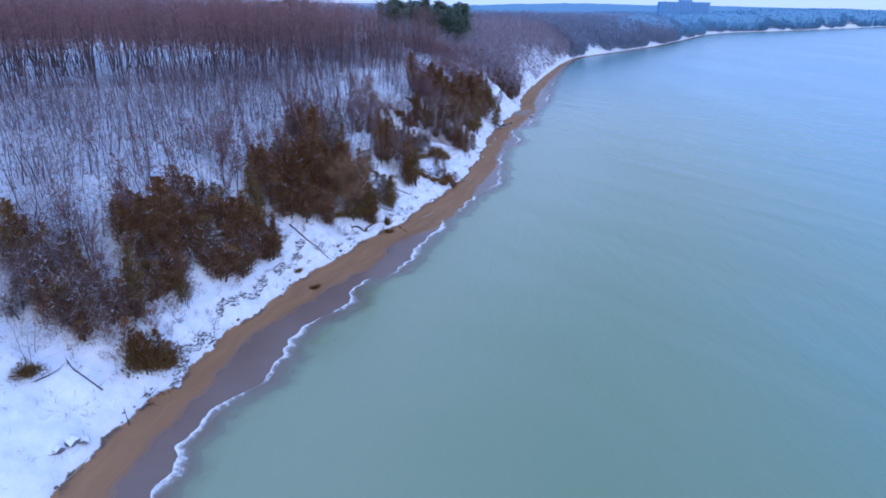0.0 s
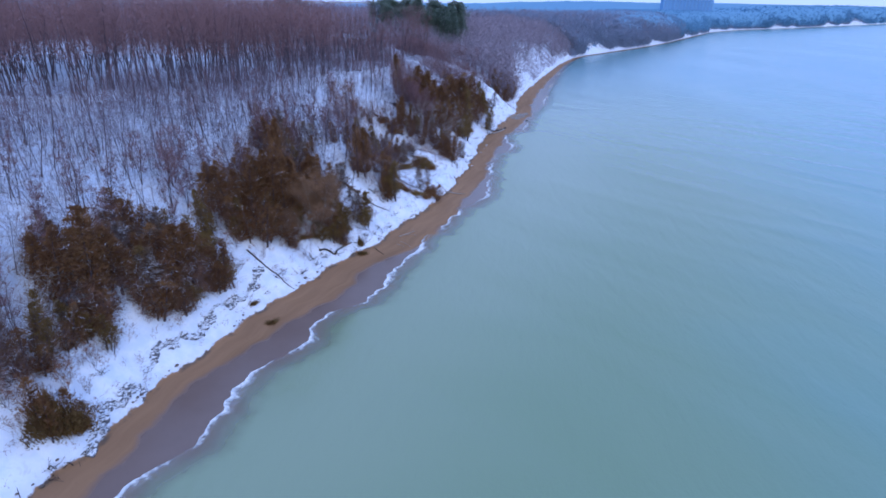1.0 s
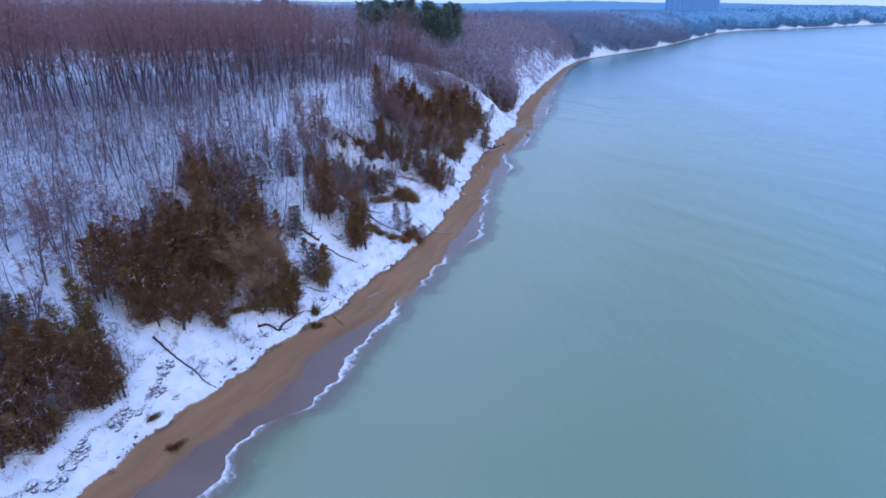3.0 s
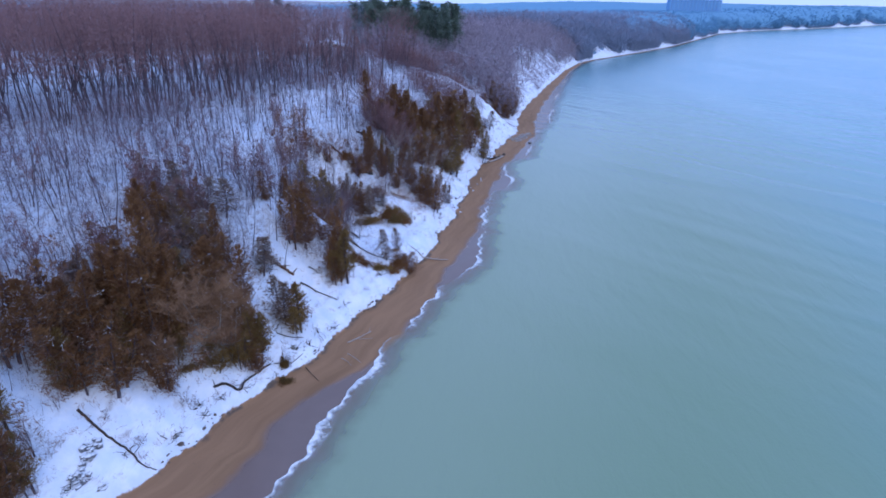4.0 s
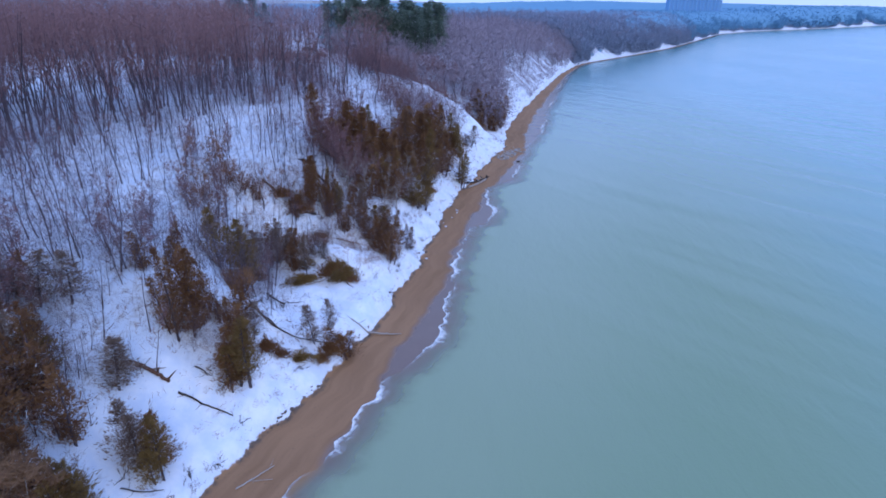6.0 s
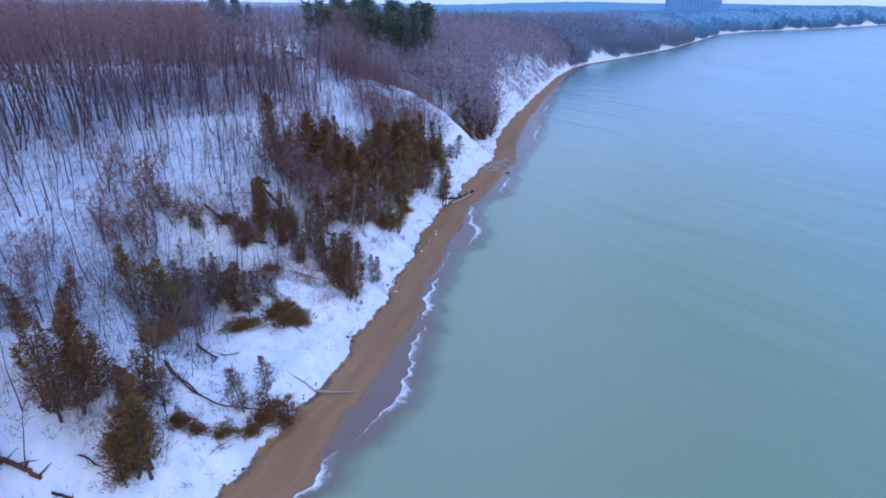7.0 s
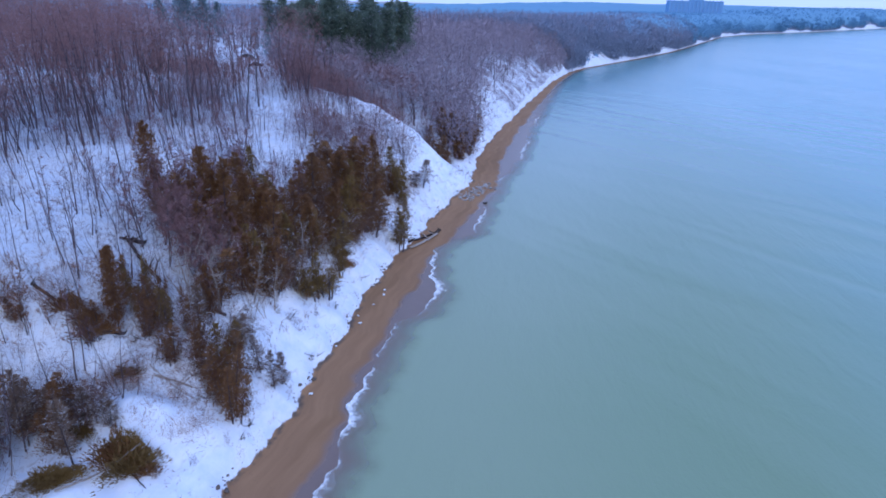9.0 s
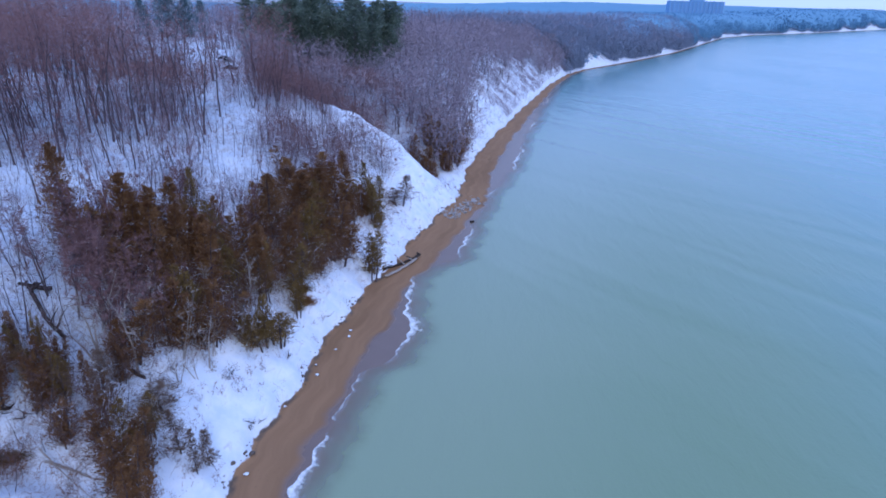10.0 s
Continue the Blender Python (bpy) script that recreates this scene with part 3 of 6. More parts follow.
def in_open(x, y):
    """Clear ground: the hollow, the shelf, the spur's bare face, the car park and a strip cleared along the camera's
    view of it.
    """
    if bell(x, -5.5, 9) * bell(y, 167, 12) > 0.4 or bell(x, -14, 8) * bell(y, 129, 13) > 0.5:
        return True
    if 274 < y < 303 and x > 2 - 0.5 * (y - 274):
        return True
    sight_strip = abs(x - 30 + 0.40 * (y - 141))
    if 236 < y < 385 and sight_strip < 7 + 0.045 * (y - 236):
        return (math.sin(x * 91.7 + y * 47.3) * 0.5 + 0.5) < (0.9 if sight_strip < 3 + 0.045 * (y - 236) else 0.45)
    return False


def near_conifer(x, y, gap=2.2):
    return any((x - a) ** 2 + (y - b) ** 2 < gap**2 for a, b in CONIFERS)


# ---- cedars and pines of the bluff ----
CONIFERS = []
CEDAR_KIT = {
    "bronze": [conifer_meshes(200 + i, 8, 1.8, 5200, MAT_CEDAR, MAT_BARK, bare=0.15, tops=2 + i % 3, taper=0.86, size=0.25, upright=0.75) for i in range(6)],
    "tall": [conifer_meshes(210 + i, 13, 2.2, 8200, MAT_CEDAR, MAT_BARK, bare=0.17, tops=1 + i % 3, taper=0.84, size=0.29, upright=0.7) for i in range(4)],
    "olive": [conifer_meshes(220 + i, 8, 1.8, 4800, MAT_CEDAR_OLIVE, MAT_BARK, bare=0.26, tops=2 + i % 3, taper=0.84, size=0.25, upright=0.75) for i in range(6)],
    "dusted": [conifer_meshes(240 + i, 8, 1.8, 3000, MAT_CEDAR_SNOW, MAT_BARK, bare=0.24, tops=1 + i % 2, taper=0.8, size=0.28, upright=0.4, rounded=1.4) for i in range(4)],
}
CEDAR_LABEL = {
    "bronze": "bronze-brown winter cedar growing on the snowy bluff",
    "olive": "olive-green cedar with bare lower trunk on snow",
    "dusted": "thin dark evergreen dusted with snow on the slope",
}
pick = random.Random(21)


def conifer(kind, x, y, height, radius):
    tall = kind == "bronze" and height > 9.5
    kit = pick.choice(CEDAR_KIT["tall" if tall else kind])
    own_h, own_r = (13, 2.2) if tall else (8, 1.8)
    base = planted("cedar", kit, CEDAR_LABEL[kind], "evergreen tree", kind + " evergreens on the bluff", x, y)
    base.matrix_world = pose(x, y, float(land(x, y)) - 0.1, pick.uniform(-6, 6), pick.uniform(-6, 6), pick.uniform(0, 360)) @ Matrix.Diagonal((radius * pick.uniform(0.95, 1.35) / own_r, radius * pick.uniform(0.95, 1.35) / own_r, height / own_h, 1))
    CONIFERS.append((x, y))
    return base


conifer("dusted", -48.9, 58.3, 4.8, 1.5)
conifer("bronze", -36.3, 59.3, 7.2, 2.1)
conifer("bronze", -43.0, 59.5, 4.8, 1.7)
conifer("bronze", -47.2, 61.1, 5.0, 1.7)
conifer("bronze", -34.5, 61.9, 5.6, 1.7)
conifer("bronze", -52.1, 62.8, 8.7, 2.0)
conifer("bronze", -41.6, 64.1, 6.5, 2.0)
conifer("bronze", -50.7, 64.7, 8.0, 1.6)
conifer("bronze", -40.1, 65.6, 6.3, 1.9)
conifer("bronze", -46.7, 65.0, 6.0, 1.5)
conifer("bronze", -39.4, 69.4, 5.8, 1.7)
conifer("olive", -36.9, 72.5, 5.2, 1.1)
conifer("bronze", -42.8, 73.7, 11.5, 2.3)
conifer("bronze", -45.7, 75.2, 7.0, 2.1)
conifer("bronze", -40.3, 76.8, 13.9, 2.6)
conifer("bronze", -39.1, 80.7, 10.3, 2.2)
conifer("dusted", -37.1, 83.0, 7.3, 2.3)
conifer("olive", -32.4, 85.9, 3.6, 1.8)
conifer("dusted", -40.9, 86.3, 6.4, 2.2)
conifer("bronze", -35.1, 88.1, 9.9, 2.1)
conifer("bronze", -33.7, 89.5, 10.1, 2.3)
conifer("bronze", -30.6, 91.5, 8.7, 2.3)
conifer("dusted", -38.7, 90.9, 7.4, 2.1)
conifer("bronze", -41.7, 90.8, 6.3, 2.1)
conifer("olive", -33.0, 92.2, 10.0, 2.0)
conifer("olive", -29.7, 93.3, 6.6, 1.9)
conifer("olive", -33.3, 96.5, 11.5, 1.5)
conifer("olive", -31.7, 103.3, 7.5, 1.6)
conifer("bronze", -32.2, 105.7, 5.3, 2.3)
conifer("dusted", -33.9, 108.0, 8.4, 2.3)
conifer("bronze", -31.3, 108.0, 11.5, 2.3)
conifer("bronze", -28.3, 110.6, 14.4, 2.4)
conifer("bronze", -30.1, 111.1, 13.2, 2.3)
conifer("bronze", -26.0, 112.2, 13.4, 2.4)
conifer("olive", -24.6, 112.9, 5.9, 2.0)
conifer("bronze", -24.4, 115.0, 13.0, 2.2)
conifer("dusted", -35.4, 114.0, 5.1, 2.1)
conifer("olive", -20.9, 114.3, 4.6, 1.9)
conifer("bronze", -28.5, 115.4, 16.8, 1.8)
conifer("olive", -18.6, 116.6, 5.6, 1.9)
conifer("bronze", -17.0, 117.3, 5.8, 1.6)
conifer("bronze", -18.5, 118.4, 7.0, 1.8)
conifer("olive", -17.0, 118.5, 8.7, 1.9)
conifer("bronze", -28.1, 118.9, 6.8, 2.1)
conifer("bronze", -18.4, 118.9, 7.5, 1.9)
conifer("bronze", -20.8, 119.3, 8.6, 2.3)
conifer("olive", -18.4, 120.0, 7.7, 1.9)
conifer("bronze", -35.6, 121.0, 6.2, 2.2)
conifer("bronze", -26.4, 121.6, 6.0, 2.2)
conifer("bronze", -31.4, 123.3, 7.6, 1.6)
conifer("bronze", -25.6, 125.4, 6.9, 2.0)
conifer("bronze", -21.2, 125.6, 9.2, 2.0)
conifer("bronze", -32.9, 126.2, 5.5, 2.0)
conifer("olive", -13.8, 126.2, 7.9, 1.8)
conifer("bronze", -31.4, 126.3, 11.1, 1.6)
conifer("dusted", -15.9, 127.1, 7.9, 1.7)
conifer("dusted", -16.7, 127.7, 7.5, 1.8)
conifer("bronze", -24.4, 127.8, 11.3, 1.9)
conifer("bronze", -14.7, 128.2, 7.4, 1.8)
conifer("dusted", -27.1, 128.4, 8.3, 1.5)
conifer("dusted", -29.6, 128.5, 9.7, 1.5)
conifer("dusted", -33.0, 130.5, 6.8, 1.7)
conifer("olive", -25.8, 130.6, 6.4, 1.7)
conifer("bronze", -27.9, 131.6, 5.6, 1.9)
conifer("dusted", -20.5, 133.0, 6.8, 1.7)
conifer("dusted", -21.2, 134.1, 5.3, 1.9)
conifer("bronze", -11.0, 139.6, 9.5, 2.3)
conifer("olive", -9.6, 140.6, 9.6, 2.3)
conifer("bronze", -18.5, 142.3, 12.5, 1.9)
conifer("bronze", -16.9, 143.5, 11.5, 1.9)
conifer("dusted", -4.5, 151.4, 6.9, 1.2)
conifer("bronze", -0.7, 152.9, 5.3, 1.9)
conifer("olive", -21.0, 163.2, 11.5, 2.6)
conifer("olive", -18.4, 163.2, 11.5, 2.6)
conifer("dusted", -3.0, 154.8, 5.7, 1.1)
conifer("dusted", -18.6, 172.0, 7.6, 1.9)
conifer("dusted", -17.4, 173.6, 6.2, 1.4)
conifer("dusted", -16.2, 172.5, 9.8, 1.1)
conifer("dusted", -15.0, 174.2, 5.0, 1.1)
conifer("bronze", -14.2, 176.7, 4.3, 1.9)
conifer("bronze", -21.5, 182.0, 3.0, 1.0)
conifer("bronze", 2.6, 179.1, 10.2, 1.7)
conifer("bronze", -15.3, 183.7, 7.8, 1.0)
conifer("bronze", -14.9, 185.0, 4.6, 1.0)
conifer("bronze", -0.4, 181.9, 6.6, 1.6)
conifer("bronze", -12.8, 185.5, 11.1, 1.0)
conifer("bronze", -6.8, 184.8, 5.9, 1.5)
conifer("bronze", -10.4, 186.6, 6.8, 1.0)
conifer("bronze", -13.7, 186.8, 9.6, 1.0)
conifer("dusted", 4.8, 185.7, 5.6, 0.8)
conifer("bronze", -8.8, 188.9, 8.1, 1.0)
conifer("bronze", -6.3, 188.6, 6.8, 1.0)
conifer("dusted", 2.9, 186.8, 5.8, 1.1)
conifer("dusted", -4.5, 188.1, 7.7, 1.3)
conifer("dusted", 5.2, 187.4, 5.4, 0.8)
conifer("bronze", -13.8, 189.5, 6.3, 1.0)
conifer("bronze", -9.9, 190.0, 5.7, 0.9)
conifer("dusted", -0.2, 189.9, 4.3, 2.2)
conifer("bronze", -5.3, 194.3, 8.2, 2.5)
conifer("bronze", -2.2, 198.9, 8.7, 2.3)
conifer("bronze", -15.2, 203.1, 13.8, 1.9)
conifer("bronze", -9.9, 203.9, 13.1, 2.3)
conifer("bronze", -6.9, 204.5, 13.3, 2.3)
conifer("olive", 4.9, 205.9, 7.3, 2.3)
conifer("olive", 3.7, 206.2, 5.1, 2.2)
conifer("bronze", -4.8, 206.8, 12.6, 2.3)
conifer("bronze", -1.9, 207.7, 13.1, 2.3)
conifer("olive", 6.1, 208.2, 5.9, 2.1)
conifer("olive", 0.0, 210.4, 8.4, 2.3)
conifer("olive", 6.6, 216.1, 6.3, 1.3)
conifer("bronze", 2.4, 218.3, 9.8, 2.3)
conifer("olive", 5.8, 220.2, 7.8, 2.3)
conifer("bronze", -1.2, 227.0, 11.5, 2.7)
conifer("olive", 5.7, 227.4, 11.5, 2.7)
conifer("bronze", 9.1, 233.3, 10.9, 2.7)
conifer("bronze", 1.7, 233.5, 11.5, 2.7)
conifer("olive", 5.5, 235.6, 11.5, 2.7)
conifer("olive", 14.4, 236.6, 10.0, 2.7)
conifer("bronze", 8.3, 243.0, 14.1, 2.9)
conifer("olive", 11.4, 251.8, 11.7, 2.4)
conifer("dusted", 16.4, 263.3, 7.3, 2.9)
conifer("bronze", 20.0, 312.0, 10.0, 2.7)
conifer("bronze", 25.0, 317.0, 10.0, 2.7)
conifer("bronze", 29.5, 331.0, 9.0, 2.5)
for x, y, h in ((-33.5, 136.0, 7.5), (-29.8, 136.8, 7.0), (-36.5, 135.5, 7.5), (-27.5, 138.5, 6.5), (-31.5, 131.5, 8.0)):
    conifer("dusted", x, y, h, 1.7)
conifer("bronze", -22.9, 152.3, 6.0, 1.5)
conifer("bronze", -24.6, 148.4, 5.5, 1.5)
conifer("dusted", -10.5, 171.0, 8.0, 1.2)
conifer("bronze", -18.0, 145.5, 9.4, 1.6)
conifer("bronze", -11.9, 141.8, 9.0, 1.9)
conifer("bronze", -15.0, 147.0, 4.4, 1.2)
conifer("dusted", -11.0, 147.2, 6.0, 1.1)
conifer("dusted", -21.4, 174.0, 5.0, 1.4)
conifer("bronze", 27.5, 310.5, 6.0, 2.0)
conifer("bronze", 25.0, 304.5, 5.5, 1.9)
conifer("bronze", 26.0, 313.5, 8.0, 2.2)
conifer("bronze", 23.5, 309.0, 7.0, 2.0)
conifer("bronze", 0.8, 183.5, 7.0, 1.6)
conifer("bronze", 1.2, 180.5, 6.0, 1.5)
conifer("bronze", -2.5, 183.8, 6.5, 1.5)
conifer("bronze", -4.1, 186.6, 6.0, 1.4)
conifer("bronze", -9.8, 187.8, 7.5, 1.4)
conifer("bronze", 10.0, 250.0, 7.0, 2.2)
conifer("olive", 12.0, 254.0, 7.5, 2.2)
conifer("bronze", 9.0, 246.0, 8.0, 2.3)
conifer("olive", 13.5, 250.0, 5.5, 2.0)
conifer("olive", 12.0, 259.0, 6.0, 2.0)
conifer("bronze", 2.0, 243.0, 9.0, 2.5)
conifer("bronze", 4.0, 246.0, 9.0, 2.5)
conifer("bronze", 0.0, 240.0, 9.0, 2.4)
conifer("bronze", 5.0, 241.0, 10.0, 2.4)
conifer("bronze", -2.0, 241.5, 8.0, 2.3)
conifer("olive", 7.5, 252.0, 6.0, 2.0)

# dark cedars in the gully behind the spur
for x, y, h, r in ((21, 302, 8.5, 2.2), (24, 306, 8, 2.1), (18, 304, 9, 2.3), (26.5, 316, 7.5, 2.0), (22, 310, 9, 2.3), (28, 322, 7, 1.9), (19, 312, 9, 2.4), (25, 322, 8.5, 2.2), (29.5, 326.5, 6.5, 1.8), (15, 306, 8, 2.2)):
    conifer("bronze", x, y, h, r)

# cedars that fill the gaps inside the clumps
fill = random.Random(77)
stood = list(CONIFERS)
for k, (ax, ay) in enumerate(stood):
    for bx, by in stood[k + 1:]:
        gap = math.hypot(ax - bx, ay - by)
        if 2.2 < gap < 6.5 and ay < 190 and fill.random() < 0.2 and not near_conifer((ax + bx) / 2, (ay + by) / 2, 1.1):
            mx, my = (ax + bx) / 2 + fill.uniform(-0.6, 0.6), (ay + by) / 2 + fill.uniform(-0.6, 0.6)
            if inland_of(mx, my) > 3.5 and not in_open(mx, my):
                conifer(fill.choice(("bronze", "bronze", "olive")), mx, my, fill.uniform(5, 9.5), fill.uniform(1.4, 2.0) * (0.6 if my > 184 else 1))

for cx, cy, rx, ry, n, tall in ((-3, 206, 5.5, 6, 30, (5, 10.5)), (-11, 203, 4, 4, 6, (6, 10)), (-4.5, 212.5, 4.5, 6, 22, (7, 11.5)), (-42, 75, 4.5, 9, 12, (3.5, 7)), (-42, 90, 4, 6, 5, (4, 6)), (-46, 82, 4, 6, 5, (3.5, 5.5)), (-38, 86, 5, 7, 16, (4, 8)), (-46, 64, 5, 5, 5, (3.5, 6.0)), (-28, 126, 6, 5, 8, (4, 6)), (-33, 131, 4, 3, 3, (4.5, 6)), (3, 224, 4.5, 10, 14, (5, 11)), (6.5, 233, 5, 8, 16, (6, 11)), (-27, 113, 9.5, 7, 26, (5, 10)), (-37, 78, 7, 9, 8, (4, 9)), (-33, 93, 4, 5, 6, (4, 8))):
    for _ in range(n):
        a, q = fill.uniform(0, 6.28), math.sqrt(fill.random())
        mx, my = cx + rx * q * math.cos(a), cy + ry * q * math.sin(a)
        if inland_of(mx, my) > 4 and not near_conifer(mx, my, 0.9) and math.hypot(mx + 20.5, my - 115.0) > 4.5:
            conifer(fill.choice(("bronze", "bronze", "bronze", "olive")), mx, my, fill.uniform(*tall), fill.uniform(1.6, 2.4))

PINE_KIT = [conifer_meshes(260 + i, 20, 5.0, 7500, MAT_PINE, MAT_BARK, bare=0.2, taper=0.6, size=0.8, upright=0.25, tops=1 + i % 2) for i in range(5)]
SNOWPINE_KIT = [conifer_meshes(270 + i, 16, 3.6, 4200, MAT_PINE_SNOW, MAT_BARK, bare=0.05, taper=0.85, size=0.9) for i in range(2)]


def pine(x, y, height, snowy=False):
    kit = pick.choice(SNOWPINE_KIT if snowy else PINE_KIT)
    s = height / (16 if snowy else 20)
    base = planted("pine", kit, "snow-laden spruce at the edge of the clearing" if snowy else "tall dark green pine on the bluff top",
                   "evergreen tree", "snowy spruces" if snowy else "pine stand on the bluff top", x, y)
    base.matrix_world = pose(x, y, float(land(x, y)), 0, 0, pick.uniform(0, 360)) @ Matrix.Diagonal((s, s, s, 1))
    CONIFERS.append((x, y))


for k in range(36):
    px = -43 + 5.2 * (k % 9) + pick.uniform(-2.4, 2.4)
    py = (356 - 0.6 * (px + 46) if px < -22 else 343 + 0.55 * (px + 22)) + 15.0 * (k // 9) + pick.uniform(-4, 5)
    pine(px, py, pick.uniform(15, 24))
for px, py, ph in ((-27, 352, 17), (-22, 349, 20), (-18, 350, 18), (-24, 360, 20), (-14, 354, 17), (-9, 352, 16), (-30, 356, 18)):
    pine(px, py, ph)
for px, py, ph in ((-45.5, 357, 19), (-44, 350, 13), (-125, 458, 25), (-118, 466, 23), (-132, 470, 24), (-113, 474, 18), (-140, 463, 18)):
    pine(px, py, ph, True)

# ---- bare hardwoods ----
rng = random.Random(7)
count = 0
spots = []
while count < 300:
    y = rng.uniform(58, 300)
    edge = float(forest_edge(y))
    d = rng.uniform(11, edge + 14)
    x = float(toe(y)) - d
    if in_open(x, y) or near_conifer(x, y, 1.5) or any((x - a) ** 2 + (y - b) ** 2 < 5.0 for a, b in spots[-140:]):
        continue
    if (d < 26 and rng.random() < 0.6) or (y > 208 and rng.random() < 0.4):
        continue
    spots.append((x, y))
    if d < edge - 5 and rng.random() < 0.45:
        continue
    kit = rng.choice(TALL if d > edge - 5 else SLIM)
    planted("bare_tree" if kit in TALL else "sapling", kit, "leafless hardwood with grey-brown trunk standing in snow" if kit in TALL else "slender leafless sapling standing on the snowy slope",
            "tree", "bare trees on the bluff", x, y, rng.uniform(0, 360), rng.uniform(0.85, 1.15), (rng.uniform(-4, 4), rng.uniform(-4, 4)))
    count += 1


placed = 0
while placed < 46:
    y = rng.uniform(222, 292)
    x = float(toe(y)) - rng.uniform(16, 50)
    if in_open(x, y) or near_conifer(x, y, 2.0):
        continue
    planted("sapling", rng.choice(SLIM), "slender leafless sapling standing on the snowy slope", "tree", "bare trees on the bluff", x, y, rng.uniform(0, 360), rng.uniform(0.6, 1.0), (rng.uniform(-5, 5), rng.uniform(-5, 5)))
    placed += 1


def canopy(material, places, per_tree, low, high, reach, wide, long, seed):
    """Fine twigs round the crowns of many trees, one sliver each."""
    g = np.random.default_rng(seed)
    p = np.repeat(np.array([q[1:4] for q in places]), per_tree, axis=0)
    n = len(p)
    a, q = g.uniform(0, 2 * np.pi, n), reach * np.sqrt(g.random(n))
    h = low + (high - low) * g.beta(1.6, 1.6, n)
    start = p + np.stack([np.cos(a) * q, np.sin(a) * q, h], -1)
    way = np.stack([g.normal(0, 0.7, n), g.normal(0, 0.7, n), g.normal(0.6, 0.5, n)], -1)
    way /= np.linalg.norm(way, axis=1)[:, None]
    side = np.cross(way, g.normal(0, 1, (n, 3)))
    side /= np.linalg.norm(side, axis=1)[:, None]
    w, ln = g.uniform(*wide, n)[:, None], g.uniform(*long, n)[:, None]
    v = np.stack([start + side * w, start - side * w, start + way * ln], 1).reshape(-1, 3)
    return mesh_of("fine_twigs", v, np.arange(3 * n).reshape(-1, 3), material)


def woods_of(name, label, kits, places, twig_mat, fine=None):
    base = new(name)
    if fine:
        part_mesh("fine_twigs", canopy(twig_mat, places, *fine), base)
    part_mesh("trunks", join_copies("trunks", [k[0] for k in kits], places, MAT_BARK), base)
    part_mesh("twigs", join_copies("twigs", [k[1] for k in kits], places, twig_mat), base)
    return tagged(base, label, "woods", kind="stuff")


rng = random.Random(8)


def scatter(n, kinds, y_range, d_range, size, power=1.0, keep=lambda x, y, d: True, open_too=0.0):
    out = []
    while len(out) < n:
        y = rng.uniform(*y_range)
        d = d_range[0] + (d_range[1] - d_range[0]) * rng.random() ** power
        x = float(toe(y)) - d
        if (in_open(x, y) and rng.random() > open_too) or not keep(x, y, d):
            continue
        out.append((rng.randrange(kinds), x, y, float(land(x, y)) - 0.05, rng.uniform(0, 6.28), rng.uniform(*size), rng.uniform(*size)))
    return out


stand = []
while len(stand) < 1280:
    y = rng.uniform(55, 345)
    d = float(forest_edge(y)) + 165 * rng.random() ** 1.5 + rng.gauss(0, 5)
    x = float(toe(y)) - d
    if in_open(x, y) or (y > 298 and x > -42) or (y > 212 and rng.random() < 0.5):
        continue
    before_spruces = y > 225 and abs(x - 30 + 0.486 * (y - 141)) < 17
    if before_spruces and rng.random() < 0.8:
        continue
    stand.append((rng.randrange(6), x, y, float(land(x, y)), rng.uniform(0, 6.28), rng.uniform(0.9, 1.15), rng.uniform(1.0, 1.38) * (0.6 if before_spruces else 1)))
woods_of("bare_woods", "dense leafless purple-brown hardwood forest on the snowy bluff top", MID, stand, MAT_TWIG, (330, 7.5, 21.5, 4.2, (0.022, 0.045), (0.7, 1.9), 5))
woods_of("saplings", "countless thin leafless saplings over the snowy slope", WISP,
         scatter(1350, 4, (50, 310), (9, 84), (0.7, 1.2), 1.2, lambda x, y, d: not near_conifer(x, y, 1.2)), MAT_TWIG_GREY, (60, 0.1, 5.0, 2.8, (0.007, 0.015), (0.8, 2.6), 9))
woods_of("pole_woods", "young leafless poles crowding the snowy slope", WISP,
         scatter(220, 4, (55, 190), (20, 70), (0.9, 1.5), 0.8, lambda x, y, d: not near_conifer(x, y, 1.5)) + scatter(620, 4, (55, 300), (12, 60), (1.1, 2.0), 1.0, lambda x, y, d: not near_conifer(x, y, 1.5)), MAT_TWIG_GREY, (40, 2, 9, 2.0, (0.014, 0.03), (0.6, 1.6), 12))
woods_of("brush", "low russet leafless brush poking through snow", SHRUB,
         scatter(750, 3, (45, 305), (3.5, 45), (0.6, 1.15), 1.3, lambda x, y, d: rng.random() < (1 if near_conifer(x, y, 4.5) else 0.35), 0.12), MAT_TWIG_RED)
def patch_of(n, kinds, cx, cy, rx, ry, size):
    out = []
    while len(out) < n:
        u, w = rng.uniform(-1, 1), rng.uniform(-1, 1)
        if u * u + w * w < 1:
            x, y = cx + rx * u, cy + ry * w
            out.append((rng.randrange(kinds), x, y, float(land(x, y)) - 0.05, rng.uniform(0, 6.28), rng.uniform(*size), rng.uniform(*size)))
    return out


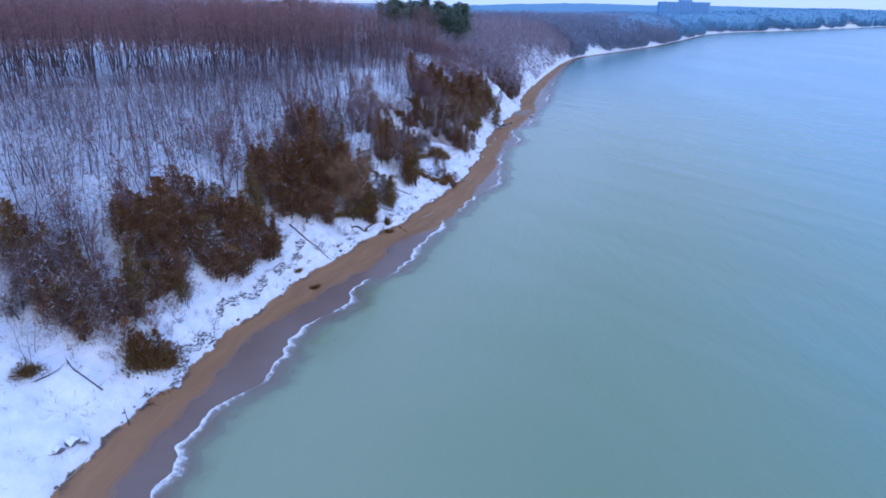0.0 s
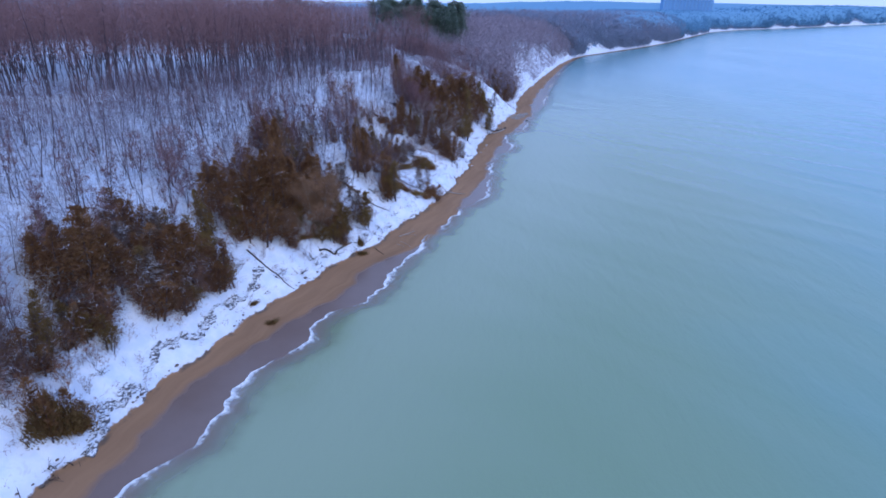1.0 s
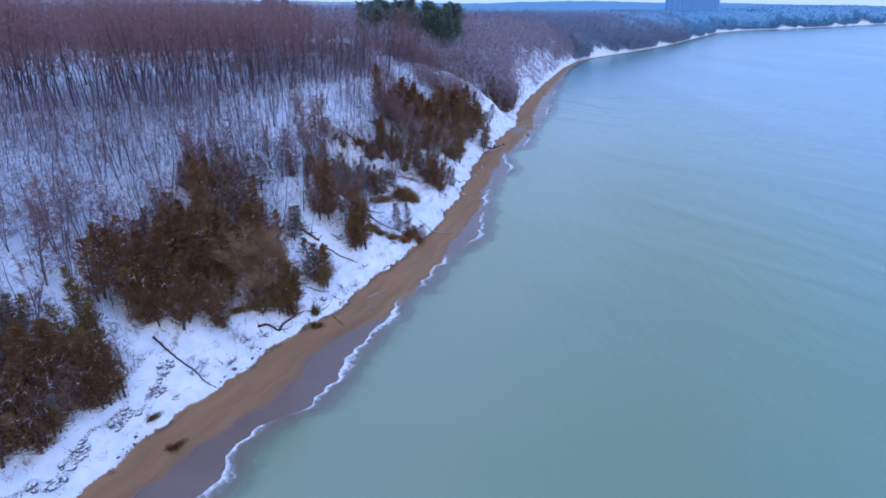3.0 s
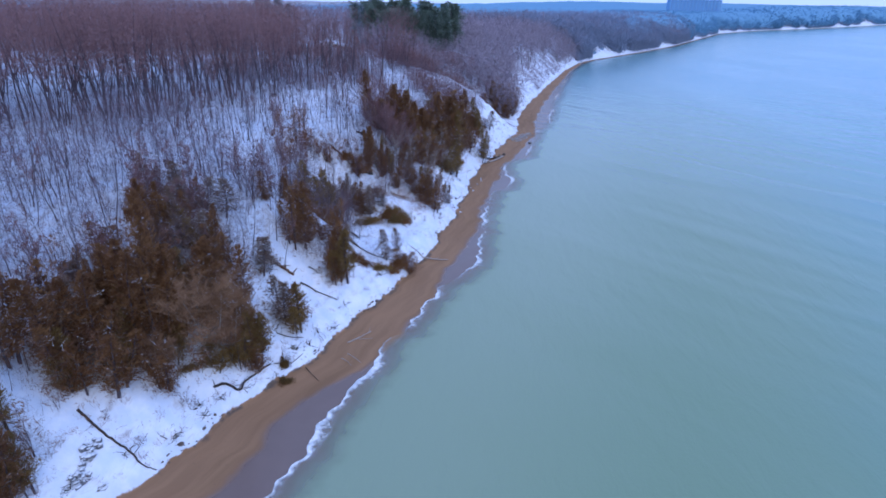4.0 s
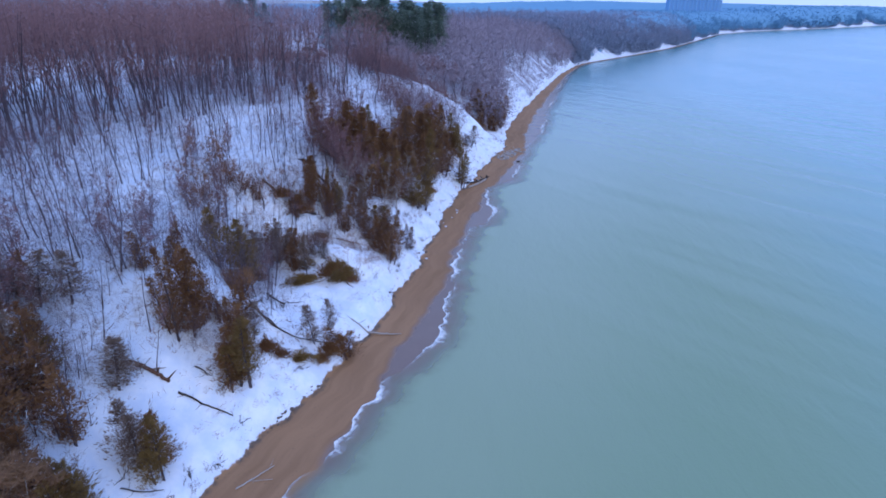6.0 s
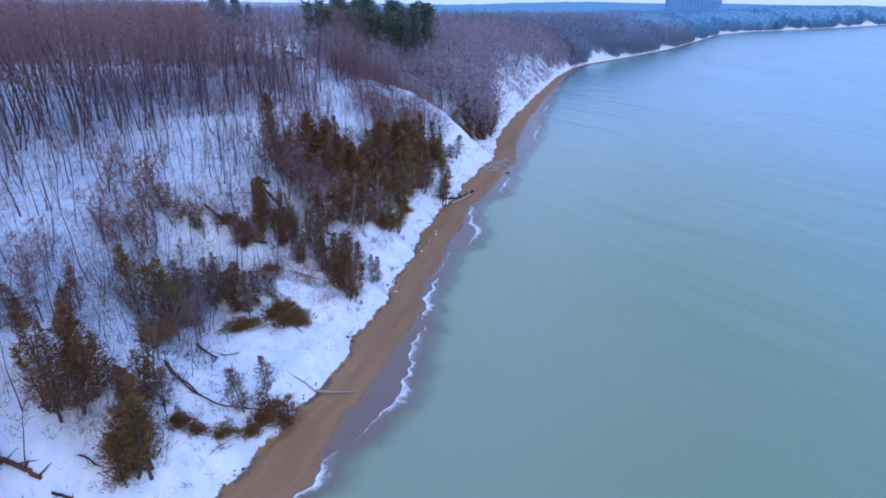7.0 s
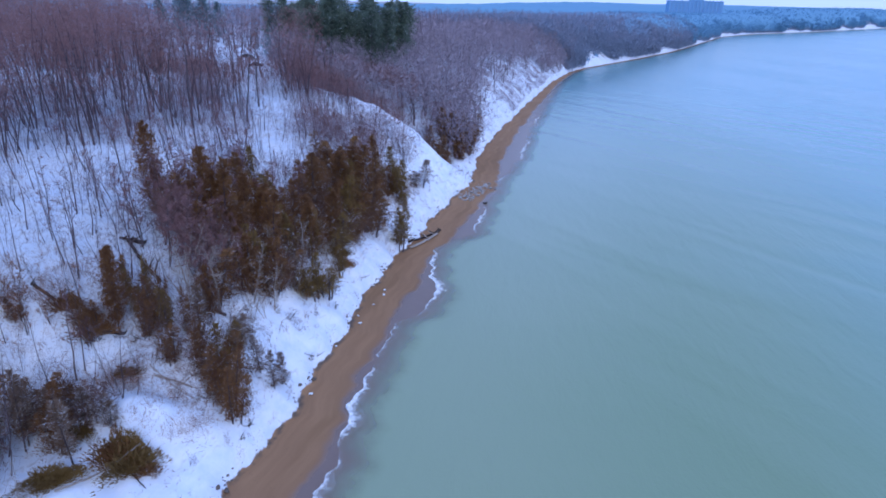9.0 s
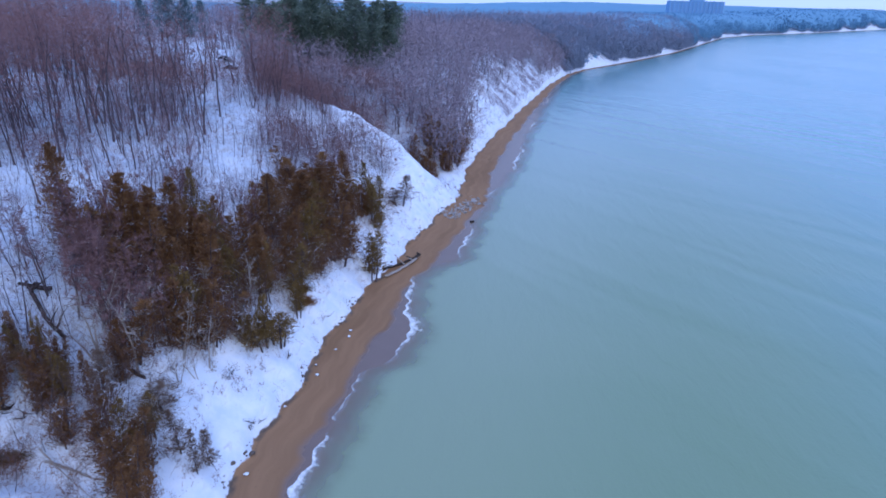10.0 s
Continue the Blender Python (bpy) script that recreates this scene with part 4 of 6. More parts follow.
woods_of("rose_brush", "pinkish leafless brush on the mound above the hollow", SHRUB,
         patch_of(30, 3, -8.7, 182.1, 5.5, 4.5, (0.5, 0.9)) + patch_of(16, 3, -2.8, 174.9, 4.0, 3.0, (0.4, 0.7)) + patch_of(18, 3, -27.0, 170.6, 3.0, 3.0, (0.9, 1.6)) + patch_of(26, 3, -14.2, 178.1, 2.6, 2.6, (0.7, 1.2)) + patch_of(16, 3, -11.1, 182.2, 2.0, 1.6, (0.5, 0.8))
         + patch_of(30, 3, -17.3, 188.4, 5, 3, (0.6, 1.1)) + patch_of(26, 3, -22.1, 183.2, 4, 4, (0.6, 1.1)) + patch_of(20, 3, 4.5, 219.0, 2.5, 4.5, (0.4, 0.8)) + patch_of(22, 3, 4.0, 284.0, 9, 6, (0.4, 0.8)) + patch_of(20, 3, -1.5, 181.0, 5.0, 4.5, (0.35, 0.7)) + patch_of(12, 3, -14.3, 180.0, 5, 3, (0.4, 0.8)) + patch_of(70, 3, 7.0, 262.0, 9, 12, (0.4, 1.0)) + patch_of(26, 3, 12.0, 244.0, 4, 8, (0.3, 0.7)),
         MAT_TWIG_RED, (46, 0.1, 1.5, 1.6, (0.008, 0.02), (0.4, 1.1), 16))
woods_of("cedar_thicket", "purple-brown leafless twigs flecked with snow between the cedars", SHRUB,
         [(rng.randrange(3), x, y, float(land(x, y)) - 0.05, rng.uniform(0, 6.28), rng.uniform(0.8, 1.4), rng.uniform(0.8, 1.6))
          for x, y in [(a + rng.uniform(-2.6, 2.6), b + rng.uniform(-2.6, 2.6)) for a, b in CONIFERS if b < 245 for _ in range(1 + (b > 190 or b < 68))] if inland_of(x, y) > 4 and not in_open(x, y)] + patch_of(26, 3, -45, 60.5, 5.5, 4, (0.8, 1.6)) + patch_of(16, 3, -50, 66, 5, 5, (0.8, 1.6)),
         MAT_TWIG_SNOWY, (230, 0.3, 6.5, 2.6, (0.010, 0.022), (0.5, 1.7), 23))
woods_of("understory", "grey-violet leafless understory between the trunks on snow", WISP,
         scatter(480, 4, (55, 165), (14, 62), (0.6, 1.0), 0.9, lambda x, y, d: not near_conifer(x, y, 1.0)), MAT_TWIG_GREY, (85, 0.2, 8.0, 3.2, (0.014, 0.032), (0.6, 2.2), 26))
young = []
while len(young) < 115:
    x, y = rng.uniform(-36, 3), rng.uniform(284, 332)
    if not in_open(x, y) and inland_of(x, y) > 24:
        young.append((rng.randrange(6), x, y, float(land(x, y)), rng.uniform(0, 6.28), rng.uniform(0.5, 0.7), rng.uniform(0.38, 0.6)))
woods_of("young_woods", "dense young pinkish-brown leafless woods before the pines", MID, young, MAT_TWIG, (130, 1.0, 7.5, 2.6, (0.025, 0.05), (0.7, 1.8), 28))
woods_of("bluff_top_brush", "thin leafless brush and saplings over the open bluff top", WISP,
         scatter(620, 4, (222, 330), (14, 95), (0.6, 1.1), 1.0, lambda x, y, d: True, 0.1), MAT_TWIG, (90, 0.1, 4.5, 2.6, (0.014, 0.03), (0.5, 1.8), 24))
woods_of("bank_tufts", "small dry tufts and twigs along the foot of the snowbank", SHRUB,
         scatter(260, 3, (42, 300), (0.3, 7), (0.22, 0.6), 1.2, open_too=0.7), MAT_TWIG, (16, 0.05, 0.7, 0.6, (0.008, 0.018), (0.3, 0.8), 27))
lying = canopy(MAT_TWIG, scatter(460, 1, (42, 300), (0.4, 24), (1, 1), 1.3, open_too=1.0), 12, 0.02, 0.2, 1.3, (0.012, 0.03), (0.3, 0.9), 18)
tagged(new("fallen_twigs", lying), "dead twigs and stalks lying on the snow slope", "debris", kind="stuff")

def streaked(x, y, d):
    """Brush on the bare faces grows in streaks down the slope."""
    return d > float(bare_top(y)) or math.sin(y * 0.33 + d * 0.12) + 0.6 * math.sin(y * 0.9 + 1) > 0.35 + rng.uniform(-0.5, 0.5)


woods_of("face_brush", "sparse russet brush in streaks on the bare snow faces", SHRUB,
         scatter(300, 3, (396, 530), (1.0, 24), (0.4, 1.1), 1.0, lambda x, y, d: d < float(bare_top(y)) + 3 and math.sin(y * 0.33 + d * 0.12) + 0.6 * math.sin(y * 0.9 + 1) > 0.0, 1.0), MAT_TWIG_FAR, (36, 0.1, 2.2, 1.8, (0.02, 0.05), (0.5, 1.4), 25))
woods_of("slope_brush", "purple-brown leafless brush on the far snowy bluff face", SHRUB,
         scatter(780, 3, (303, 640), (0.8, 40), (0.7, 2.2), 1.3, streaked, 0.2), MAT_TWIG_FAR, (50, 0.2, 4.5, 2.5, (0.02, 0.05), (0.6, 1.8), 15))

far = []
while len(far) < 2300:
    y = 300 + 640 * rng.random() ** 1.3
    d = 2 + rng.random() ** 2.0 * (420 if y > 340 else 300)
    x = float(toe(y)) - d
    if in_open(x, y) or (y < 305 and d < 60) or d < 1.5 + float(bare_top(y)) * rng.uniform(0.45, 1.15) or (-46 < x < 4 and 318 < y < 376) or (abs(x - 30 + 0.486 * (y - 141)) < 15 and 345 < y < 456):
        continue
    far.append((rng.randrange(3), x, y, float(land(x, y)), rng.uniform(0, 6.28), rng.uniform(0.9, 1.4), rng.uniform(0.8, 1.15) * (0.6 if d < 45 else 1.0)))
slope_places = scatter(950, 3, (300, 660), (3, 75), (0.8, 1.2), 1.0, lambda x, y, d: d > float(bare_top(y)) + 2 and x > -42 and not (y < 314 and 301 - 0.45 * (x - 22) > y))
slope_woods = new("slope_woods")
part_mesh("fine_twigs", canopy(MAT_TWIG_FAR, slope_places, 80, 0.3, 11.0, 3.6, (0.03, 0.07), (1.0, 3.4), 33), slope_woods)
tagged(slope_woods, "dense purple-grey leafless crowns covering the far bluff face", "woods", kind="stuff")
low = scatter(190, 3, (280, 345), (22, 84), (0.8, 2.2), 1.0, lambda x, y, d: x > -44)
low += patch_of(60, 3, -2.0, 258.0, 9, 11, (0.5, 1.2)) + patch_of(24, 3, 9.0, 276.0, 6, 5, (0.4, 0.8))
woods_of("thicket", "low purplish leafless thicket before the pine stand", SHRUB, low, MAT_TWIG, (110, 0.5, 6, 3.0, (0.02, 0.04), (0.6, 1.5), 13))
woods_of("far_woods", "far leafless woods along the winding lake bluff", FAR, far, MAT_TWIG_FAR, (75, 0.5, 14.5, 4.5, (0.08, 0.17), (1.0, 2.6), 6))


# ---- pale and russet trees among the cedars ----
PALE_KIT = [bare_tree_meshes(300 + i, h, s, 90, MAT_PALE, MAT_PALE, first=0.25, forks=fk, thick=0.014, subs=(2, 4), limbs=(6, 8)) for i, (h, s, fk) in enumerate([(7, 2.4, 2), (9, 2.2, 1), (6, 2.6, 3)])]
RUSSET_KIT = [bare_tree_meshes(310 + i, h, s, 5200, MAT_PALE, MAT_TWIG_ORANGE, first=0.25, forks=2, thick=0.009, subs=(5, 7), wide=(0.009, 0.02)) for i, (h, s) in enumerate([(11, 4.6), (9, 3.6)])]
PURPLE_KIT = [bare_tree_meshes(320 + i, h, s, 1000, MAT_BARK, MAT_TWIG, first=0.2, forks=2, thick=0.01, subs=(4, 6)) for i, (h, s) in enumerate([(10, 3.2), (12, 3.0)])]


def odd_tree(kit, x, y, scale, kind):
    label = {"pale": "pale bleached leafless tree among the cedars", "russet": "broad leafless tree with pale limbs and russet twigs",
             "purple": "leafless tree with dense purple-brown twigs"}[kind]
    return planted("bare_tree", pick.choice(kit), label, "tree", kind + " leafless trees", x, y, pick.uniform(0, 360), scale, (pick.uniform(-7, 7), pick.uniform(-7, 7)))


for x, y, s in ((-26.0, 114.0, 1.0), (-21.0, 115.0, 0.9), (-7.0, 192.5, 1.1), (-5.3, 195.8, 1.2), (-0.6, 194.5, 0.8), (1.2, 198.5, 0.8), (-9.0, 196.3, 1.2), (-5.4, 199.0, 1.1),
                (3.2, 210.0, 0.8), (0.6, 196.5, 0.7), (-44.0, 70.5, 1.2), (22.0, 315.0, 1.3), (25.0, 320.0, 1.2), (-11.5, 165.0, 0.7), (-37.4, 81.2, 0.9), (-1.5, 205.0, 1.0), (-24.0, 111.0, 0.9), (-4.2, 193.6, 1.25), (-1.2, 197.6, 1.2), (0.9, 200.6, 1.1), (2.8, 204.5, 1.0), (-7.6, 192.6, 1.3), (1.5, 211.5, 1.2)):
    odd_tree(PALE_KIT, x, y, s, "pale")
for x, y, s in ((-21.2, 115.6, 1.25), (-19.6, 116.8, 1.0), (-24.6, 110.0, 0.8), (-42.9, 82.5, 0.8)):
    odd_tree(RUSSET_KIT[:1] if s >= 1 else RUSSET_KIT[1:], x, y, s, "russet")
for x, y, s in ((-15.1, 203.4, 1.0), (-7.8, 195.9, 0.9), (-11.3, 196.2, 0.9), (-8.3, 198.1, 0.9), (-5.9, 200.6, 0.8), (-2.6, 203.8, 0.8), (-11.1, 199.4, 0.9), (-11.7, 206.4, 1.0), (-15.0, 197.2, 1.0), (-9.2, 206.3, 0.9), (-12.1, 201.3, 0.9), (-16.8, 204.4, 1.0), (-7.1, 209.9, 0.9), (-3.6, 212.8, 0.9), (-27.7, 168.3, 0.8), (-25.8, 174.7, 0.8),
                (-45.4, 77.1, 0.8), (-44.3, 68.1, 0.8), (-49.7, 69.7, 0.9), (-38.4, 94.6, 0.8), (-40.7, 100.2, 0.9), (0.3, 219.9, 0.7), (18.0, 316.0, 0.9), (22.0, 322.0, 0.9), (-8.5, 196.5, 0.8), (-7.0, 199.0, 0.8), (-5.0, 197.5, 0.7), (-9.5, 203.0, 0.9), (-3.5, 201.0, 0.75), (-12.0, 206.0, 0.9), (-2.0, 207.0, 0.75), (15.0, 308.0, 1.0), (10.0, 318.0, 1.1), (25.0, 326.0, 0.8), (-39.3, 102.6, 0.9), (-43.0, 106.0, 1.0), (-38.5, 110.0, 0.85), (-45.0, 111.0, 1.0), (-41.0, 115.0, 0.9), (-46.2, 102.6, 0.9), (-12.0, 212.0, 0.9), (-9.0, 217.0, 0.9), (-6.0, 221.0, 0.8), (-15.0, 208.0, 1.0), (-2.0, 224.0, 0.8), (-11.0, 223.0, 0.9), (-49.1, 89.6, 0.9), (-47.8, 96.2, 0.8), (-36.0, 119.0, 0.8), (-9.5, 198, 0.9), (-6.3, 195.5, 0.85), (-4, 197, 0.8), (-10.5, 201, 0.95), (-7, 203, 0.9), (-13, 199, 0.9), (-12.5, 204, 1.0), (-5.3, 193.8, 0.7), (-48, 80, 0.8), (-44, 88, 0.8), (-42, 83, 0.7), (-47, 70, 0.7), (-30, 132, 0.8), (-35, 128, 0.9), (-39.4, 137.8, 0.8), (-35.8, 138.3, 0.75), (-32.8, 139.7, 0.8), (-35, 133.5, 0.8), (-31.3, 134.3, 0.75), (-28.9, 135.3, 0.7), (-37.1, 133.2, 0.85), (-30.5, 129.5, 0.8), (-31.9, 178.1, 0.7), (-30.7, 180.1, 0.6), (-33, 184, 0.7), (-27.5, 186, 0.6), (-24, 150, 0.7), (-27, 153, 0.75), (-23, 154.5, 0.65), (-29, 149, 0.75), (-26, 147, 0.7), (-31, 154, 0.75), (-28, 158, 0.7)):
    odd_tree(PURPLE_KIT, x, y, s, "purple")
for x, y, h, r in ((-36.1, 102.7, 10, 2.2), (-33.3, 105.5, 11, 2.3), (-35.9, 108.5, 8.5, 2.0), (-30.4, 103.6, 9, 2.2), (-27.8, 105.8, 10, 2.4), (-32.5, 113.4, 9.6, 2.2), (-26.9, 117.1, 10, 2.2), (-23.8, 121.0, 10, 2.2), (-37.3, 115.2, 6, 1.7), (-28.2, 121.1, 8.0, 2.0)):
    conifer("bronze", x, y, h, r)



mates = random.Random(31)
made = 0
for cx, cy in list(CONIFERS):
    if cy > 260 or made >= 95:
        continue
    for _ in range(1 if cy > 130 else 2):
        a = mates.uniform(0, 6.28)
        x, y = cx + 2.4 * math.cos(a), cy + 2.4 * math.sin(a)
        if inland_of(x, y) < 4 or in_open(x, y):
            continue
        planted("shrub_tree", mates.choice(BUSHY), "leafless russet-twigged thicket tree between cedars", "tree", "thicket trees between the cedars", x, y, mates.uniform(0, 360), mates.uniform(0.7, 1.15))
        made += 1


for x, y, s in ((-25.0, 180.4, 1.2), (-23.5, 181.6, 1.0), (-26.2, 180.9, 1.3), (-21.4, 182.8, 0.9), (-27.5, 169.3, 1.1), (-26.8, 173.5, 0.9), (-28.6, 178.6, 1.0), (-24.0, 179.9, 0.8), (-25.5, 180.5, 1.1), (-23.5, 181.5, 1.0), (-22.2, 176.6, 1.0), (-26.5, 178.8, 1.2), (-24, 173.5, 0.9), (-20.5, 181.5, 0.8), (-28, 181, 1.1), (-22, 183, 0.8), (-19.5, 176.5, 0.7), (-27.5, 174, 0.9), (-27.7, 179.4, 1.2), (-27.8, 174.7, 1.1), (-25.1, 176.2, 1.1), (-27.3, 170, 1.1), (-25.7, 172.4, 1.0), (-25.5, 181.1, 1.2), (-22.6, 181.9, 0.9), (-19.1, 183.2, 0.7), (-28.8, 183.1, 1.2), (-24.5, 166.6, 1.0), (-30, 176, 1.2), (-29.5, 172, 1.1)):
    planted("shrub_tree", mates.choice(BUSHY), "pinkish leafless thicket tree on open snow", "tree", "pink thicket trees above the hollow", x, y, mates.uniform(0, 360), s)


# ---- low bushes ----
def bush_mesh(seed, leaf, n=3200, size=0.125):
    r = random.Random(seed)
    cv, cf = [], []
    for _ in range(n):
        a, e = r.uniform(0, 2 * math.pi), math.asin(r.random() ** 0.8)
        q = r.uniform(0.3, 1.2) * (1 + 0.35 * math.sin(3 * a + seed) + 0.2 * math.sin(7 * a))
        p = Vector((math.cos(a) * math.cos(e) * q, math.sin(a) * math.cos(e) * q, 0.75 * math.sin(e) * q))
        spray(cv, cf, p, p + Vector((r.uniform(-0.5, 0.5), r.uniform(-0.5, 0.5), r.uniform(0.1, 1.4))), size * r.uniform(0.8, 2.0), r)
    return mesh_of("leaves", cv, cf, leaf)


def stems_mesh(seed):
    r = random.Random(seed)
    v, f = [], []
    for _ in range(14):
        a = r.uniform(0, 6.28)
        tube(v, f, bent(r, (0.2 * math.cos(a), 0.2 * math.sin(a), -0.15), (math.cos(a), math.sin(a), r.uniform(0.5, 1.6)), r.uniform(0.7, 1.15), 3, 0.2), [0.02, 0.016, 0.01, 0], 3)
    return mesh_of("brushwood", v, f, MAT_BARK)


MAT_TAN = leaf_material("tan_dead_grass", (0.12, 0.075, 0.035), (0.23, 0.145, 0.06), (0.33, 0.215, 0.095))
BUSH_KIT = {"tan": bush_mesh(1, MAT_TAN), "bronze": bush_mesh(2, MAT_CEDAR), "olive": bush_mesh(3, MAT_CEDAR_OLIVE)}
STEMS = stems_mesh(4)


def bush(kind, x, y, rx, ry, h, turn=0.0):
    base = new("bush")
    part_mesh("leaves", BUSH_KIT[kind], base)
    part_mesh("brushwood", STEMS, base)
    base.matrix_world = pose(x, y, float(land(x, y)) - 0.05, 0, 0, turn) @ Matrix.Diagonal((rx, ry, h, 1))
    tagged(base, {"tan": "round tan bush of dead stems in snow", "bronze": "low bronze-brown juniper bush in snow", "olive": "low spreading olive juniper in snow"}[kind], "bush", "bushes on the lower slope")


bush("tan", -44.8, 51.8, 1.5, 1.4, 1.4)
bush("olive", -11.3, 168.4, 2.4, 1.3, 1.4, 30)
bush("olive", -10.3, 168.6, 1.8, 1.1, 1.3, 50)
bush("bronze", -6.5, 171.9, 2.2, 1.8, 2.4)
bush("olive", -4.7, 170.9, 2.3, 1.5, 2.2, 40)
bush("olive", -5.8, 172.4, 1.8, 1.3, 2.6, 10)
bush("bronze", -3.4, 171.0, 1.3, 1.0, 1.3)
bush("bronze", -18.4, 159.6, 2.2, 1.5, 2.4, 60)
bush("bronze", -17.6, 167.3, 1.5, 1.2, 1.6)
bush("bronze", -14.5, 177.4, 1.5, 1.2, 1.7)
bush("tan", -11.1, 182.6, 1.4, 1.0, 1.0)
bush("olive", -5.6, 147.4, 2.1, 1.3, 0.95, 15)
bush("bronze", -7.6, 146.4, 1.3, 1.0, 1.0)
bush("bronze", -9.3, 146.4, 1.3, 1.1, 1.7)
bush("bronze", -2.4, 151.2, 1.5, 1.3, 1.9)
bush("bronze", -3.2, 149.3, 1.1, 1.0, 1.3)
bush("bronze", -17.0, 157.1, 2.6, 1.3, 2.6, 60)
bush("olive", -19.4, 166.6, 2.2, 1.4, 2.8, 70)
bush("bronze", -15.0, 184.8, 2.2, 1.5, 2.0, 20)
bush("bronze", -18.4, 185.1, 1.7, 1.2, 1.6)
bush("tan", -23.4, 112.3, 1.6, 0.8, 0.9, 30)
bush("tan", -22.8, 90.5, 1.0, 0.6, 0.6, 50)
bush("tan", -26.4, 92.9, 0.9, 0.6, 0.6, 50)
bush("bronze", 7.0, 219.2, 1.3, 1.1, 1.4)
bush("tan", 5.8, 220.3, 1.6, 1.2, 1.3)
bush("tan", -36.3, 59.8, 2.0, 1.8, 3.8)
bush("tan", -34.9, 61.3, 1.6, 1.4, 3.0)
bush("bronze", -37.6, 61.0, 1.5, 1.4, 3.0)
bush("bronze", -34.8, 84.7, 1.1, 1.0, 1.2)
bush("tan", -17.5, 121.2, 1.0, 0.8, 0.8)
bush("tan", -14.0, 119.6, 0.6, 0.5, 2.0)
bush("tan", -13.4, 117.7, 0.9, 0.7, 0.8)
bush("bronze", -16.2, 185.2, 1.6, 1.3, 1.6)
bush("bronze", -18.2, 185.6, 1.4, 1.2, 1.5)
bush("olive", -11.4, 174.2, 1.5, 1.2, 1.2)


# ---- driftwood, fallen trunks and roots ----
def log_thing(name, points, radii, material, label, category, twigs=0, seed=1, snow=False, sides=7):
    """A trunk lying along points (x, y, height over the ground), with snapped side branches."""
    r = random.Random(seed)
    base = new(name)
    if name in ("fallen_branch", "driftwood_branch") and seed != 9:
        radii = (radii[0] * 0.6, radii[1] * 0.55)
    pts = [Vector((x, y, float(land(x, y)) + z)) for x, y, z in points]
    for _ in range(2 if len(pts) > 2 else 0):
        pts = [pts[0]] + [q for a, b in zip(pts, pts[1:]) for q in (a.lerp(b, 0.25), a.lerp(b, 0.75))] + [pts[-1]]
    mid = pts[0].copy()
    v, f = [], []
    fine = []
    for a, b in zip(pts, pts[1:]):
        for q in range(2 if len(points) > 2 else 4):
            c = a.lerp(b, q / (2 if len(points) > 2 else 4))
            fine.append(c - mid + Vector((r.uniform(-1, 1), r.uniform(-1, 1), r.uniform(-0.6, 0.6))) * radii[0] * 0.35)
    fine.append(pts[-1] - mid)
    n = len(fine)
    rr = [radii[0] + (radii[1] - radii[0]) * k / (n - 1) for k in range(n)]
    tube(v, f, fine, rr, sides)
    k = len(v)
    v += [tuple(fine[0]), tuple(fine[-1])]
    f += [(k, (s + 1) % sides, s) for s in range(sides)] + [(k + 1, k - sides + s, k - sides + (s + 1) % sides) for s in range(sides)]
    part_mesh("stem", mesh_of("stem", v, f, material, True), base)
    for _ in range(twigs):
        tv, tf = [], []
        p = fine[r.randrange(n)]
        a = r.uniform(0, 6.28)
        ln = (fine[-1] - fine[0]).length * r.uniform(0.12, 0.4)
        tube(tv, tf, bent(r, p, (math.cos(a), math.sin(a), r.uniform(0.1, 0.9)), ln, 4, 0.25), [radii[1] * 0.8, radii[1] * 0.6, radii[1] * 0.45, radii[1] * 0.3, 0], 4)
        part_mesh("branch", mesh_of("branch", tv, tf, material), base)
    base.matrix_world = Matrix.Translation(mid)
    return tagged(base, label, category, "fallen wood")


D_LOG, D_CAT = "bleached driftwood log lying on brown sand", "driftwood"
log_thing("driftwood_log", [(-7.2, 128.3, 0.1), (-5.7, 130.2, 0.12), (-4.3, 131.9, 0.2)], (0.1, 0.04), MAT_PALE, D_LOG, D_CAT, 2, 1)
log_thing("driftwood_branch", [(-6.2, 129.5, 0.1), (-5.0, 129.8, 0.15), (-3.9, 130.0, 0.2)], (0.07, 0.04), MAT_PALE, "thin bleached limb lying on brown sand", D_CAT, 1, 31)
log_thing("driftwood_branch", [(-7.3, 124.2, 0.1), (-6.4, 123.6, 0.2), (-5.7, 122.8, 0.1)], (0.08, 0.04), MAT_PALE, "forked bleached branch lying on brown sand", D_CAT, 5, 2)
log_thing("driftwood_branch", [(-6.7, 125.5, 0.1), (-5.6, 124.6, 0.25), (-4.4, 123.6, 0.1)], (0.08, 0.04), MAT_PALE, "forked bleached branch lying on brown sand", D_CAT, 5, 3)
log_thing("driftwood_branch", [(-11.6, 121.0, 0.2), (-10.4, 119.8, 0.15), (-9.3, 118.8, 0.1)], (0.1, 0.05), MAT_DARKWOOD, "dark stick fallen from the bank onto sand", D_CAT, 1, 32)
log_thing("driftwood_log", [(1.6, 159.1, 0.2), (4.0, 159.9, 0.15), (6.4, 160.6, 0.15)], (0.18, 0.05), MAT_PALE, "bleached log jutting from snowbank onto beach", D_CAT, 2, 4)
log_thing("driftwood_branch", [(-0.8, 158.4, 0.8), (0.5, 158.7, 0.4), (1.7, 159.0, 0.2)], (0.16, 0.13), MAT_PALE, "upturned pale root end in the snowbank", D_CAT, 3, 5)
log_thing("driftwood_log", [(16.2, 238.4, 0.25), (18.4, 241.6, 0.3), (21.2, 247.2, 0.5)], (0.28, 0.24), MAT_PALE, "long pale driftwood log leaning on the beach", D_CAT, 2, 6)
